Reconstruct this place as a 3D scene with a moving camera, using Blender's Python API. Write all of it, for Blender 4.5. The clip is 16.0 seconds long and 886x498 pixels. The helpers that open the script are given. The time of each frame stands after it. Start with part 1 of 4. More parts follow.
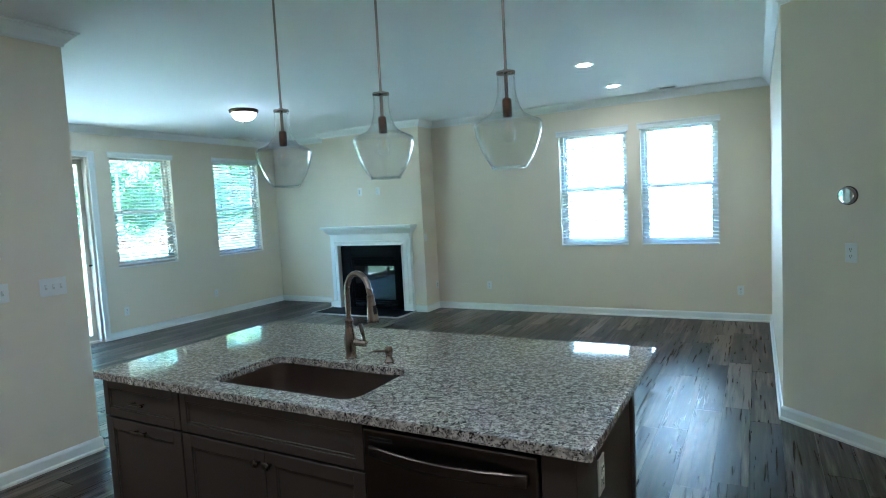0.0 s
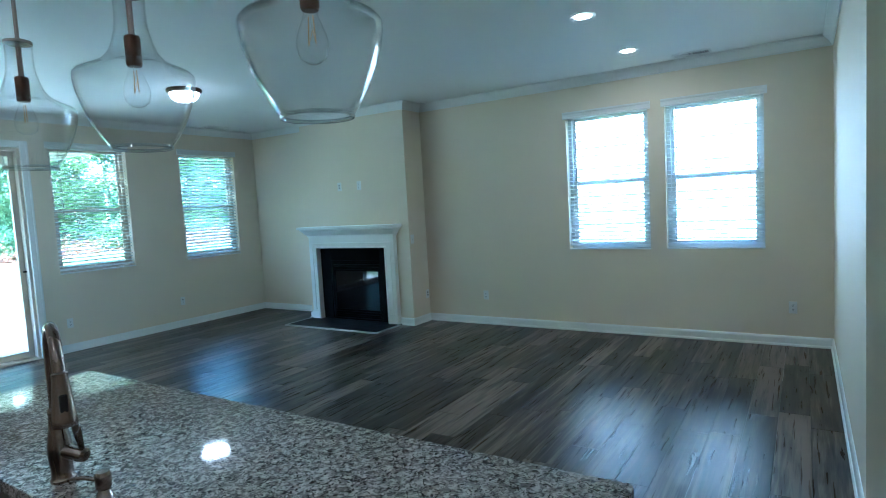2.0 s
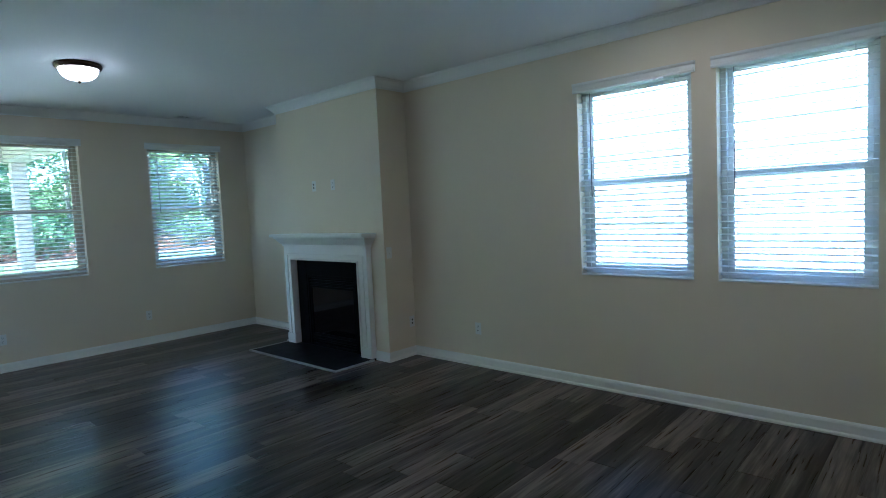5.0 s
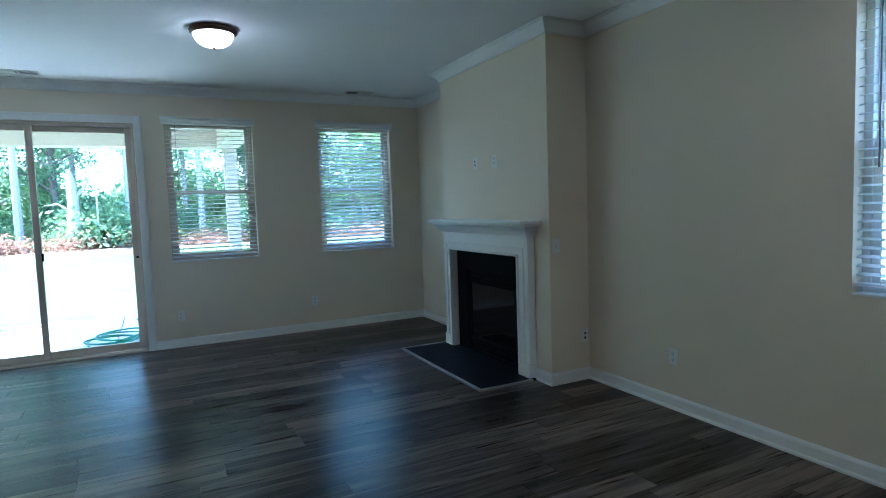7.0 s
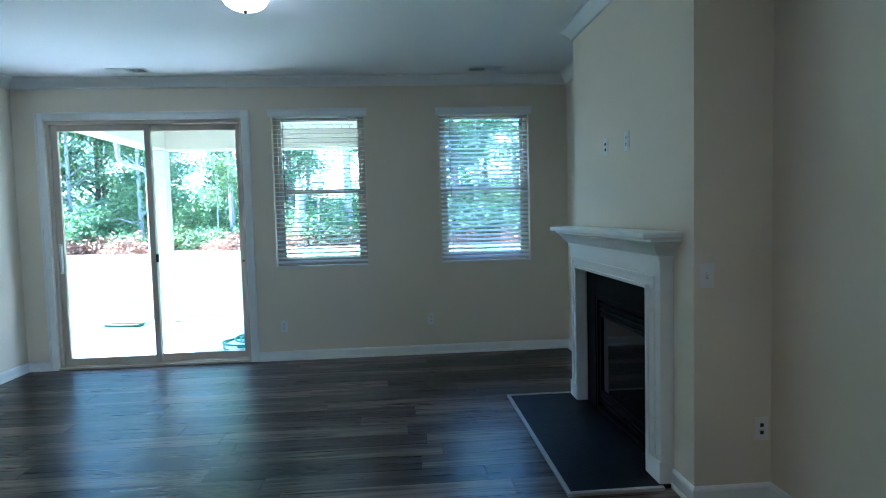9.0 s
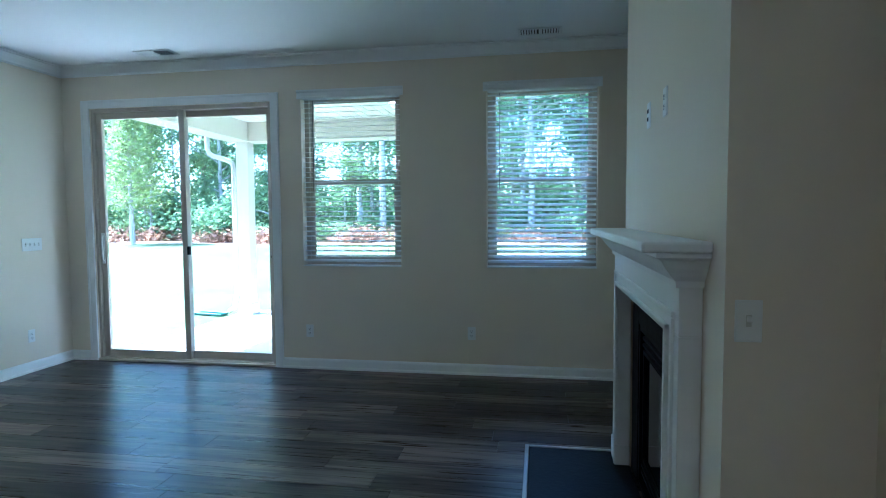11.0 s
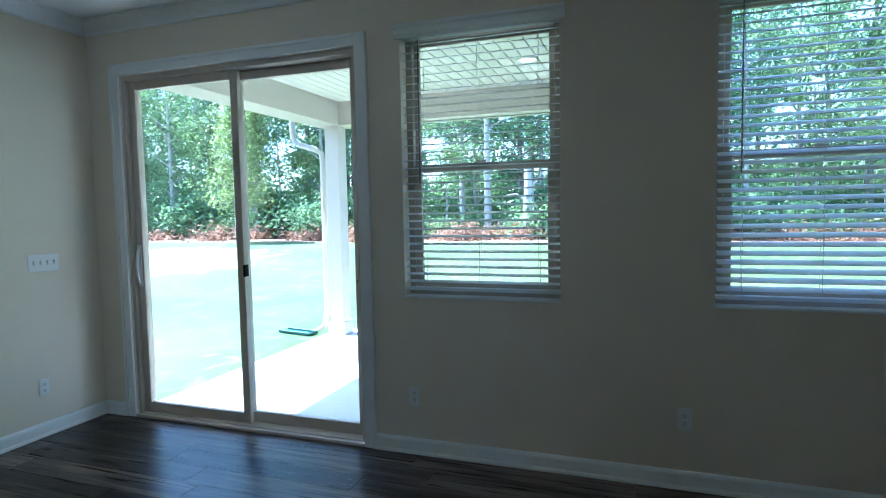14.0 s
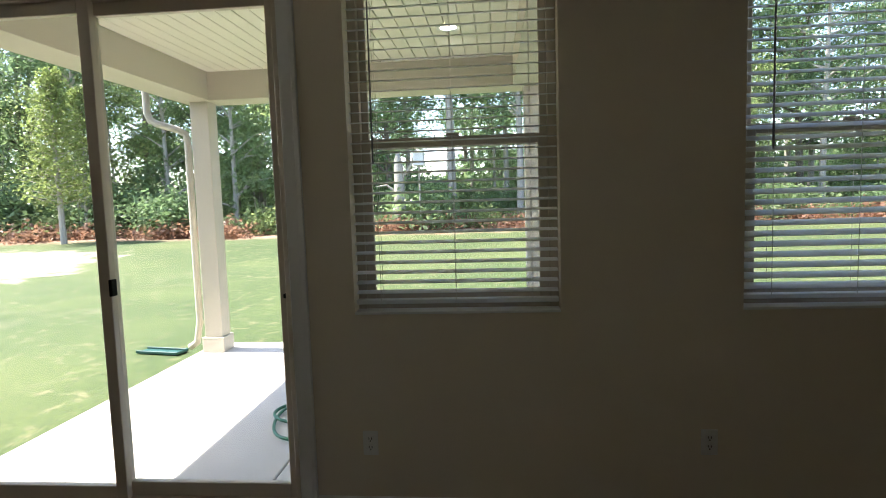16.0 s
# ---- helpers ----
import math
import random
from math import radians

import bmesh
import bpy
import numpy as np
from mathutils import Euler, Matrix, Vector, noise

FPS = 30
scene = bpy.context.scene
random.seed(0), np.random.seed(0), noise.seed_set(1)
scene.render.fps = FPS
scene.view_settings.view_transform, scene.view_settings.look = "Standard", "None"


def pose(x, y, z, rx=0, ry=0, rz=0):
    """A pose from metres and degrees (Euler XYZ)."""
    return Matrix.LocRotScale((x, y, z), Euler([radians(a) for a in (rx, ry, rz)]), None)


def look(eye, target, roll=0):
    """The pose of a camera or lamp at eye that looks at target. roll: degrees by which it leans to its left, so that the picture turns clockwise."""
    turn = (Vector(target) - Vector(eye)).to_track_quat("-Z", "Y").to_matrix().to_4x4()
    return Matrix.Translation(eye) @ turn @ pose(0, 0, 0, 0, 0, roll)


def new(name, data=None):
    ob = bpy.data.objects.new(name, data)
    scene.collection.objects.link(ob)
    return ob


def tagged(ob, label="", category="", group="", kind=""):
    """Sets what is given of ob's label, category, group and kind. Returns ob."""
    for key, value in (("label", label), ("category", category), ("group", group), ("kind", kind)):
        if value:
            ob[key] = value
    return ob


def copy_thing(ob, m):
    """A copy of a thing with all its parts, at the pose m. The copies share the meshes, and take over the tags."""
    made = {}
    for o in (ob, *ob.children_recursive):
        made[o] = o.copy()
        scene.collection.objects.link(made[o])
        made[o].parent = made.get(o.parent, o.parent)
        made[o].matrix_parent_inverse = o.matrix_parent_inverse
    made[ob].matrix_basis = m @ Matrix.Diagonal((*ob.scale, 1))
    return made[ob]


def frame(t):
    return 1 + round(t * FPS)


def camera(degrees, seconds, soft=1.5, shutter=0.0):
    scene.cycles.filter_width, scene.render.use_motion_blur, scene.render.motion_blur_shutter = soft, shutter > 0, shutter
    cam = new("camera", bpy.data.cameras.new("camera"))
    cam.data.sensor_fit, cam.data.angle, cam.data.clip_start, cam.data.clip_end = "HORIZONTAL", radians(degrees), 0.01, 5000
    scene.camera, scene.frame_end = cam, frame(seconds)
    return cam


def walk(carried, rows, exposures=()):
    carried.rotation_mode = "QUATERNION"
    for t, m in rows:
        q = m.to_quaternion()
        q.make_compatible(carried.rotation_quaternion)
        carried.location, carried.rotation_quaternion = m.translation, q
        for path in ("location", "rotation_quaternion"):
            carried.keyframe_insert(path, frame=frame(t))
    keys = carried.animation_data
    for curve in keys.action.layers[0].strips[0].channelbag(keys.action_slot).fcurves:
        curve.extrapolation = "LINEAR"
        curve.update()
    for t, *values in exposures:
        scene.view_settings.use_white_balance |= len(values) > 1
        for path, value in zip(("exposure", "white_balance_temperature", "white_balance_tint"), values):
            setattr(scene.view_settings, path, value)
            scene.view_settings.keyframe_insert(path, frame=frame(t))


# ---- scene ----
cam = camera(75.6, 16.0, 0.95)
PATH = [
    (0, (0.407, 0.756, 1.570), (-0.557, 2.502, 1.419), -3.0),
    (0.5, (0.411, 1.021, 1.553), (-0.584, 2.750, 1.404), -3.2),
    (1, (0.348, 1.371, 1.549), (-0.661, 3.090, 1.393), -3.2),
    (1.5, (0.361, 1.734, 1.548), (-0.679, 3.436, 1.393), -3.3),
    (2, (0.331, 2.124, 1.524), (-0.740, 3.806, 1.371), -3.2),
    (2.5, (0.332, 2.516, 1.576), (-0.766, 4.179, 1.411), -3.6),
    (3, (0.361, 2.849, 1.580), (-0.763, 4.497, 1.436), -3.3),
    (5.5, (0.362, 4.464, 1.484), (-1.067, 5.857, 1.351), -2.4),
    (6, (0.235, 4.706, 1.440), (-1.300, 5.981, 1.311), -2.1),
    (6.5, (-0.043, 4.965, 1.486), (-1.711, 6.058, 1.325), -2.3),
    (7, (-0.298, 5.288, 1.453), (-2.084, 6.176, 1.305), -2.0),
    (7.5, (-0.587, 5.587, 1.455), (-2.463, 6.260, 1.299), -2.0),
    (8, (-0.867, 5.917, 1.481), (-2.805, 6.391, 1.336), -1.7),
    (8.5, (-1.109, 6.257, 1.472), (-3.080, 6.574, 1.344), -1.2),
    (8.7, (-1.207, 6.422, 1.447), (-3.188, 6.667, 1.324), -1.4),
    (10.8, (-2.169, 7.464, 1.397), (-4.150, 7.209, 1.280), -0.2),
    (11, (-2.284, 7.528, 1.403), (-4.253, 7.197, 1.284), -0.4),
    (11.5, (-2.602, 7.543, 1.403), (-4.531, 7.026, 1.281), -0.4),
    (12, (-2.955, 7.518, 1.408), (-4.832, 6.838, 1.281), -0.8),
    (12.5, (-3.258, 7.392, 1.448), (-5.099, 6.624, 1.307), -0.9),
    (13, (-3.592, 7.196, 1.458), (-5.430, 6.418, 1.320), -1.0),
    (13.5, (-3.884, 7.008, 1.469), (-5.739, 6.276, 1.315), -1.1),
    (14, (-4.098, 6.752, 1.458), (-5.980, 6.087, 1.323), -1.1),
    (14.5, (-4.385, 6.595, 1.490), (-6.279, 5.977, 1.318), -2.0),
    (15, (-4.630, 6.400, 1.500), (-6.553, 5.883, 1.312), -2.1),
    (15.5, (-4.798, 6.199, 1.464), (-6.755, 5.839, 1.277), -2.1),
    (16, (-4.717, 6.045, 1.451), (-6.700, 5.863, 1.277), -1.8),
]
EXPOSURES = [
    (0.0, 5.0, 4400, 0),
    (1.5, 4.67, 4200, -1),
    (3.0, 4.28, 4300, 4),
    (5.5, 3.8, 4600, 10),
    (7.0, 3.8, 4500, 10),
    (8.5, 3.95, 4450, 9),
    (11.0, 3.75, 4400, 9),
    (12.5, 3.6, 4200, 7),
    (13.5, 3.28, 4450, 10),
    (14.5, 2.82, 5000, 12),
    (15.2, 2.42, 5800, 16),
    (16.0, 2.3, 6700, 20),
]
walk(cam, [(t, look(eye, target, roll)) for t, eye, target, roll in PATH], EXPOSURES)

# ---- world, sun ----
SUN_DIR = Vector((0.04, 0.59, -1.0)).normalized()
world = bpy.data.worlds.new("world")
scene.world = world
world.use_nodes = True
wn = world.node_tree
sky = wn.nodes.new("ShaderNodeTexSky")
sky.sky_type = "NISHITA"
sky.sun_disc = False
sky.sun_elevation = math.asin(-SUN_DIR.z)
sky.sun_rotation = math.atan2(-SUN_DIR.x, -SUN_DIR.y)
wn.links.new(sky.outputs[0], wn.nodes["Background"].inputs[0])
wn.nodes["Background"].inputs[1].default_value = 0.15
sun = new("sun", bpy.data.lights.new("sun", "SUN"))
sun.data.energy = 4.7
sun.data.angle = radians(0.5)
sun.data.color = (1.0, 0.95, 0.87)
sun.matrix_world = look((0, 0, 30), Vector((0, 0, 30)) + SUN_DIR)
DOME, CAN = 0.95, 8.0   # glow of the lit ceiling lamps

# ---- plan ----
XW, YN, YS, XE, XK = -7.205, 8.41, 2.965, 0.553, -3.62
CEIL, T = 2.842, 0.16
CH0, CH1, CHY = -5.735, -3.925, 8.025
FC = -4.885
YB, XB = -2.6, 2.2
YD = 5.162 - (XB - XE) * 0.851
SLAB, LAWN = -0.16, -0.22


# ---- materials ----
def mat(name, col, rough=0.5, metal=0.0, var=0.06, scale=3.0, bump=0.05, bscale=80.0, stretch=(1, 1, 1), rvar=0.08, coat=0.0, isl=0.0, obj=0.0, spec=0.5):
    m = bpy.data.materials.new(name)
    m.use_nodes = True
    nt = m.node_tree
    b = nt.nodes["Principled BSDF"]
    tc = nt.nodes.new("ShaderNodeTexCoord")
    mp = nt.nodes.new("ShaderNodeMapping")
    mp.inputs["Scale"].default_value = stretch
    nt.links.new(tc.outputs["Object"], mp.inputs[0])
    n1 = nt.nodes.new("ShaderNodeTexNoise")
    n1.inputs["Scale"].default_value = scale
    n1.inputs["Detail"].default_value = 5
    n2 = nt.nodes.new("ShaderNodeTexNoise")
    n2.inputs["Scale"].default_value = bscale
    n2.inputs["Detail"].default_value = 3
    for n in (n1, n2):
        nt.links.new(mp.outputs[0], n.inputs["Vector"])
    add = nt.nodes.new("ShaderNodeMath")
    add.operation = "MULTIPLY_ADD"
    nt.links.new(n2.outputs[0], add.inputs[0])
    add.inputs[1].default_value = 0.5
    nt.links.new(n1.outputs[0], add.inputs[2])
    last = add.outputs[0]
    for amount, kind, sock in ((isl, "ShaderNodeNewGeometry", "Random Per Island"), (obj, "ShaderNodeObjectInfo", "Random")):
        if amount:
            g = nt.nodes.new(kind)
            a2 = nt.nodes.new("ShaderNodeMath")
            a2.operation = "MULTIPLY_ADD"
            nt.links.new(g.outputs[sock], a2.inputs[0])
            a2.inputs[1].default_value = amount
            nt.links.new(last, a2.inputs[2])
            last = a2.outputs[0]
    mr = nt.nodes.new("ShaderNodeMapRange")
    mr.inputs["From Min"].default_value = 0.2
    mr.inputs["From Max"].default_value = 1.1 + isl + obj
    mr.inputs["To Min"].default_value = 1 - var
    mr.inputs["To Max"].default_value = 1 + var
    nt.links.new(last, mr.inputs[0])
    mx = nt.nodes.new("ShaderNodeVectorMath")
    mx.operation = "SCALE"
    mx.inputs[0].default_value = col
    nt.links.new(mr.outputs[0], mx.inputs["Scale"])
    nt.links.new(mx.outputs[0], b.inputs["Base Color"])
    rr = nt.nodes.new("ShaderNodeMapRange")
    rr.inputs["To Min"].default_value = max(0.02, rough - rvar)
    rr.inputs["To Max"].default_value = min(1, rough + rvar)
    nt.links.new(n1.outputs[0], rr.inputs[0])
    nt.links.new(rr.outputs[0], b.inputs["Roughness"])
    b.inputs["Metallic"].default_value = metal
    b.inputs["Coat Weight"].default_value = coat
    b.inputs["Specular IOR Level"].default_value = spec
    if bump:
        bp = nt.nodes.new("ShaderNodeBump")
        bp.inputs["Strength"].default_value = bump
        bp.inputs["Distance"].default_value = 0.01
        nt.links.new(n2.outputs[0], bp.inputs["Height"])
        nt.links.new(bp.outputs[0], b.inputs["Normal"])
    return m


def glow(name, col, power):
    m = bpy.data.materials.new(name)
    m.use_nodes = True
    b = m.node_tree.nodes["Principled BSDF"]
    b.inputs["Base Color"].default_value = (0.9, 0.9, 0.9, 1)
    b.inputs["Emission Color"].default_value = (*col, 1)
    b.inputs["Emission Strength"].default_value = power
    return m


def pane_glass(name, tint, low=0.025, high=0.8, power=4.0, seeds=0.0):
    m = bpy.data.materials.new(name)
    m.use_nodes = True
    nt = m.node_tree
    out = nt.nodes["Material Output"]
    tr = nt.nodes.new("ShaderNodeBsdfTransparent")
    tr.inputs[0].default_value = (*tint, 1)
    gl = nt.nodes.new("ShaderNodeBsdfGlossy")
    gl.inputs["Roughness"].default_value = 0.01
    lw = nt.nodes.new("ShaderNodeLayerWeight")
    lw.inputs[0].default_value = 0.5
    pw = nt.nodes.new("ShaderNodeMath")
    pw.operation = "POWER"
    pw.inputs[1].default_value = power
    nt.links.new(lw.outputs["Facing"], pw.inputs[0])
    fr = nt.nodes.new("ShaderNodeMapRange")
    fr.inputs["To Min"].default_value = low
    fr.inputs["To Max"].default_value = high
    nt.links.new(pw.outputs[0], fr.inputs[0])
    mx = nt.nodes.new("ShaderNodeMixShader")
    nt.links.new(fr.outputs[0], mx.inputs[0])
    nt.links.new(tr.outputs[0], mx.inputs[1])
    nt.links.new(gl.outputs[0], mx.inputs[2])
    nt.links.new(mx.outputs[0], out.inputs[0])
    if seeds:
        tc = nt.nodes.new("ShaderNodeTexCoord")
        vo = nt.nodes.new("ShaderNodeTexVoronoi")
        vo.inputs["Scale"].default_value = 70
        nt.links.new(tc.outputs["Object"], vo.inputs["Vector"])
        st = nt.nodes.new("ShaderNodeMapRange")
        st.inputs["From Max"].default_value = 0.22
        nt.links.new(vo.outputs["Distance"], st.inputs[0])
        bp = nt.nodes.new("ShaderNodeBump")
        bp.inputs["Strength"].default_value = seeds
        bp.inputs["Distance"].default_value = 0.003
        nt.links.new(st.outputs[0], bp.inputs["Height"])
        nt.links.new(bp.outputs[0], gl.inputs["Normal"])
        nt.links.new(bp.outputs[0], lw.inputs["Normal"])
    return m


def wood_floor(name, island):
    m = bpy.data.materials.new(name)
    m.use_nodes = True
    nt = m.node_tree
    L = nt.links.new
    b = nt.nodes["Principled BSDF"]
    geo = nt.nodes.new("ShaderNodeNewGeometry")
    if island:
        rnd = geo.outputs["Random Per Island"]
    else:
        rnd = nt.nodes.new("ShaderNodeObjectInfo").outputs["Random"]
    off = nt.nodes.new("ShaderNodeVectorMath")
    off.operation = "SCALE"
    off.inputs[0].default_value = (37, 91, 13)
    L(rnd, off.inputs["Scale"])
    add = nt.nodes.new("ShaderNodeVectorMath")
    L(geo.outputs["Position"], add.inputs[0])
    L(off.outputs[0], add.inputs[1])

    def streak(sc, detail, dist):
        mp = nt.nodes.new("ShaderNodeMapping")
        mp.inputs["Scale"].default_value = sc
        L(add.outputs[0], mp.inputs[0])
        n = nt.nodes.new("ShaderNodeTexNoise")
        n.inputs["Scale"].default_value = 1
        n.inputs["Detail"].default_value = detail
        n.inputs["Distortion"].default_value = dist
        L(mp.outputs[0], n.inputs[0])
        return n.outputs[0]
    broad, fine, pores = streak((13, 1.1, 1), 4, 0.6), streak((55, 2.2, 1), 6, 0.4), streak((260, 9, 1), 3, 0.0)

    def madd(a, k, c):
        n = nt.nodes.new("ShaderNodeMath")
        n.operation = "MULTIPLY_ADD"
        L(a, n.inputs[0])
        n.inputs[1].default_value = k
        if isinstance(c, float):
            n.inputs[2].default_value = c
        else:
            L(c, n.inputs[2])
        return n.outputs[0]
    v = madd(pores, 0.16, madd(fine, 0.66, madd(broad, 0.9, madd(rnd, 0.38, -0.46))))
    cr = nt.nodes.new("ShaderNodeValToRGB")
    e = cr.color_ramp.elements
    e[0].position, e[0].color = 0.3, (0.011, 0.008, 0.0062, 1)
    e[1].position, e[1].color = 0.82, (0.19, 0.148, 0.115, 1)
    for p, c in ((0.45, (0.025, 0.0185, 0.0145, 1)), (0.62, (0.074, 0.055, 0.042, 1))):
        k = e.new(p)
        k.color = c
    L(v, cr.inputs[0])
    L(cr.outputs[0], b.inputs["Base Color"])
    L(madd(fine, 0.2, 0.2), b.inputs["Roughness"])
    b.inputs["Specular IOR Level"].default_value = 0.2
    bp = nt.nodes.new("ShaderNodeBump")
    bp.inputs["Strength"].default_value = 0.12
    bp.inputs["Distance"].default_value = 0.004
    L(fine, bp.inputs["Height"])
    L(bp.outputs[0], b.inputs["Normal"])
    return m


def granite_mat():
    m = bpy.data.materials.new("granite")
    m.use_nodes = True
    nt = m.node_tree
    L = nt.links.new
    b = nt.nodes["Principled BSDF"]
    tc = nt.nodes.new("ShaderNodeTexCoord")

    def ramp(src, stops):
        cr = nt.nodes.new("ShaderNodeValToRGB")
        e = cr.color_ramp.elements
        e[0].position, e[0].color = stops[0]
        e[1].position, e[1].color = stops[-1]
        for p, c in stops[1:-1]:
            k = e.new(p)
            k.color = c
        L(src, cr.inputs[0])
        return cr.outputs[0]

    def tex(kind, scale, **kw):
        n = nt.nodes.new(kind)
        n.inputs["Scale"].default_value = scale
        for k, v in kw.items():
            n.inputs[k].default_value = v
        L(tc.outputs["Object"], n.inputs["Vector"])
        return n
    base = ramp(tex("ShaderNodeTexNoise", 58, Detail=4, Distortion=0.9).outputs[0],
                ((0.38, (0.24, 0.225, 0.215, 1)), (0.5, (0.46, 0.43, 0.4, 1)), (0.6, (0.66, 0.625, 0.585, 1))))
    dark = ramp(tex("ShaderNodeTexNoise", 80, Detail=2, Distortion=1.6).outputs[0], ((0.56, (0, 0, 0, 1)), (0.6, (1, 1, 1, 1))))
    grey = ramp(tex("ShaderNodeTexNoise", 105, Detail=2, Distortion=1.0).outputs[0], ((0.57, (0, 0, 0, 1)), (0.63, (0.8, 0.8, 0.8, 1))))
    tan = ramp(tex("ShaderNodeTexNoise", 21, Detail=2, Distortion=0.5).outputs[0], ((0.62, (0, 0, 0, 1)), (0.72, (0.35, 0.35, 0.35, 1))))
    last = base
    for fac, col in ((tan, (0.36, 0.27, 0.2, 1)), (grey, (0.14, 0.135, 0.14, 1)), (dark, (0.03, 0.028, 0.03, 1))):
        mx = nt.nodes.new("ShaderNodeMix")
        mx.data_type = "RGBA"
        L(fac, mx.inputs[0])
        L(last, mx.inputs[6])
        mx.inputs[7].default_value = col
        last = mx.outputs[2]
    L(last, b.inputs["Base Color"])
    b.inputs["Roughness"].default_value = 0.05
    b.inputs["Specular IOR Level"].default_value = 0.6
    return m


def translucent(m, share):
    """Lets a share of the light through a thin sheet."""
    nt = m.node_tree
    b, out = nt.nodes["Principled BSDF"], nt.nodes["Material Output"]
    tl = nt.nodes.new("ShaderNodeBsdfTranslucent")
    nt.links.new(b.inputs["Base Color"].links[0].from_socket, tl.inputs[0])
    mx = nt.nodes.new("ShaderNodeMixShader")
    mx.inputs[0].default_value = share
    nt.links.new(b.outputs[0], mx.inputs[1])
    nt.links.new(tl.outputs[0], mx.inputs[2])
    nt.links.new(mx.outputs[0], out.inputs[0])
    return m


def leaf_mat(name, col):
    return translucent(mat(name, col, 0.45, 0, 0.55, 0.35, 0, 3, isl=0.8, obj=0.4), 0.58)


def ground_mat():
    m = bpy.data.materials.new("lawn")
    m.use_nodes = True
    nt = m.node_tree
    L = nt.links.new
    b = nt.nodes["Principled BSDF"]
    geo = nt.nodes.new("ShaderNodeNewGeometry")
    sep = nt.nodes.new("ShaderNodeSeparateXYZ")
    L(geo.outputs["Position"], sep.inputs[0])

    def noise_at(scale, detail=5):
        n = nt.nodes.new("ShaderNodeTexNoise")
        n.inputs["Scale"].default_value = scale
        n.inputs["Detail"].default_value = detail
        L(geo.outputs["Position"], n.inputs["Vector"])
        return n.outputs[0]

    def m2(op, a, c):
        n = nt.nodes.new("ShaderNodeMath")
        n.operation = op
        for i, v in enumerate((a, c)):
            if isinstance(v, (int, float)):
                n.inputs[i].default_value = v
            else:
                L(v, n.inputs[i])
        return n.outputs[0]

    def step(v, lo, hi):
        n = nt.nodes.new("ShaderNodeMapRange")
        n.inputs["From Min"].default_value, n.inputs["From Max"].default_value = lo, hi
        L(v, n.inputs[0])
        return n.outputs[0]

    def blend(fac, a, c):
        n = nt.nodes.new("ShaderNodeMix")
        n.data_type = "RGBA"
        L(fac, n.inputs[0])
        for i, v in ((6, a), (7, c)):
            if isinstance(v, tuple):
                n.inputs[i].default_value = (*v, 1)
            else:
                L(v, n.inputs[i])
        return n.outputs[2]
    big, mid, fine, tiny = noise_at(0.25), noise_at(1.3), noise_at(9), noise_at(60, 3)
    grass = blend(step(fine, 0.3, 0.7), (0.026, 0.05, 0.009), (0.05, 0.08, 0.015))
    grass = blend(step(big, 0.42, 0.66), grass, (0.075, 0.098, 0.024))
    grass = blend(step(m2("ADD", mid, m2("MULTIPLY", tiny, 0.4)), 0.8, 1.1), grass, (0.13, 0.125, 0.065))
    grass = blend(step(m2("ADD", noise_at(5), m2("MULTIPLY", tiny, 0.5)), 0.82, 0.95), grass, (0.135, 0.13, 0.06))
    grass = blend(step(noise_at(28, 4), 0.5, 0.68), grass, (0.022, 0.042, 0.008))
    dirt = blend(step(fine, 0.35, 0.7), (0.22, 0.18, 0.14), (0.38, 0.32, 0.265))
    straw = blend(step(tiny, 0.35, 0.65), (0.16, 0.09, 0.055), (0.34, 0.22, 0.15))
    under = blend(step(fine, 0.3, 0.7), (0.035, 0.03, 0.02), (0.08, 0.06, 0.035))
    # bare soil patch beside the lawn
    dx = m2("DIVIDE", m2("ADD", sep.outputs[0], 18.5), 4.8)
    dy = m2("DIVIDE", m2("ADD", sep.outputs[1], 10.2), 5.8)
    r = m2("ADD", m2("MULTIPLY", dx, dx), m2("MULTIPLY", dy, dy))
    r = m2("ADD", r, m2("MULTIPLY", mid, 1.5))
    col = blend(step(r, 1.7, 1.4), grass, dirt)
    # straw band, then darker brown ground from the wood's edge back
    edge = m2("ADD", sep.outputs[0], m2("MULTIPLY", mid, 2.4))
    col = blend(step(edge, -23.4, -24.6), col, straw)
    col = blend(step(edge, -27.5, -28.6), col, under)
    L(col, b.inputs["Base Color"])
    b.inputs["Roughness"].default_value = 0.9
    bp = nt.nodes.new("ShaderNodeBump")
    bp.inputs["Strength"].default_value = 0.25
    bp.inputs["Distance"].default_value = 0.02
    L(noise_at(25), bp.inputs["Height"])
    L(bp.outputs[0], b.inputs["Normal"])
    return m


WALL = mat("wall_paint", (0.79, 0.7, 0.56), 0.62, 0, 0.025, 0.8, 0.06, 260)
CEILING = mat("ceiling_paint", (0.9, 0.9, 0.89), 0.8, 0, 0.02, 0.7, 0.1, 180)
WHITE = mat("white_trim", (0.84, 0.84, 0.82), 0.35, 0, 0.03, 2, 0.02, 60)
PLATE = mat("white_plastic", (0.82, 0.81, 0.78), 0.3, 0, 0.02, 9, 0.0)
ALMOND = mat("almond_vinyl", (0.56, 0.48, 0.39), 0.4, 0, 0.05, 4, 0.02, 90)
# almond vinyl again, the brighter light on the north sashes put into its colour
LITALMOND = mat("lit_almond_vinyl", (0.8, 0.79, 0.76), 0.4, 0, 0.04, 4, 0.02, 90)
SLAT = mat("slat_vinyl", (0.86, 0.86, 0.85), 0.4, 0, 0.04, 5, 0.02, 120)
translucent(SLAT, 0.5)
CORD = mat("cord", (0.62, 0.6, 0.55), 0.8, 0, 0.05, 30, 0)
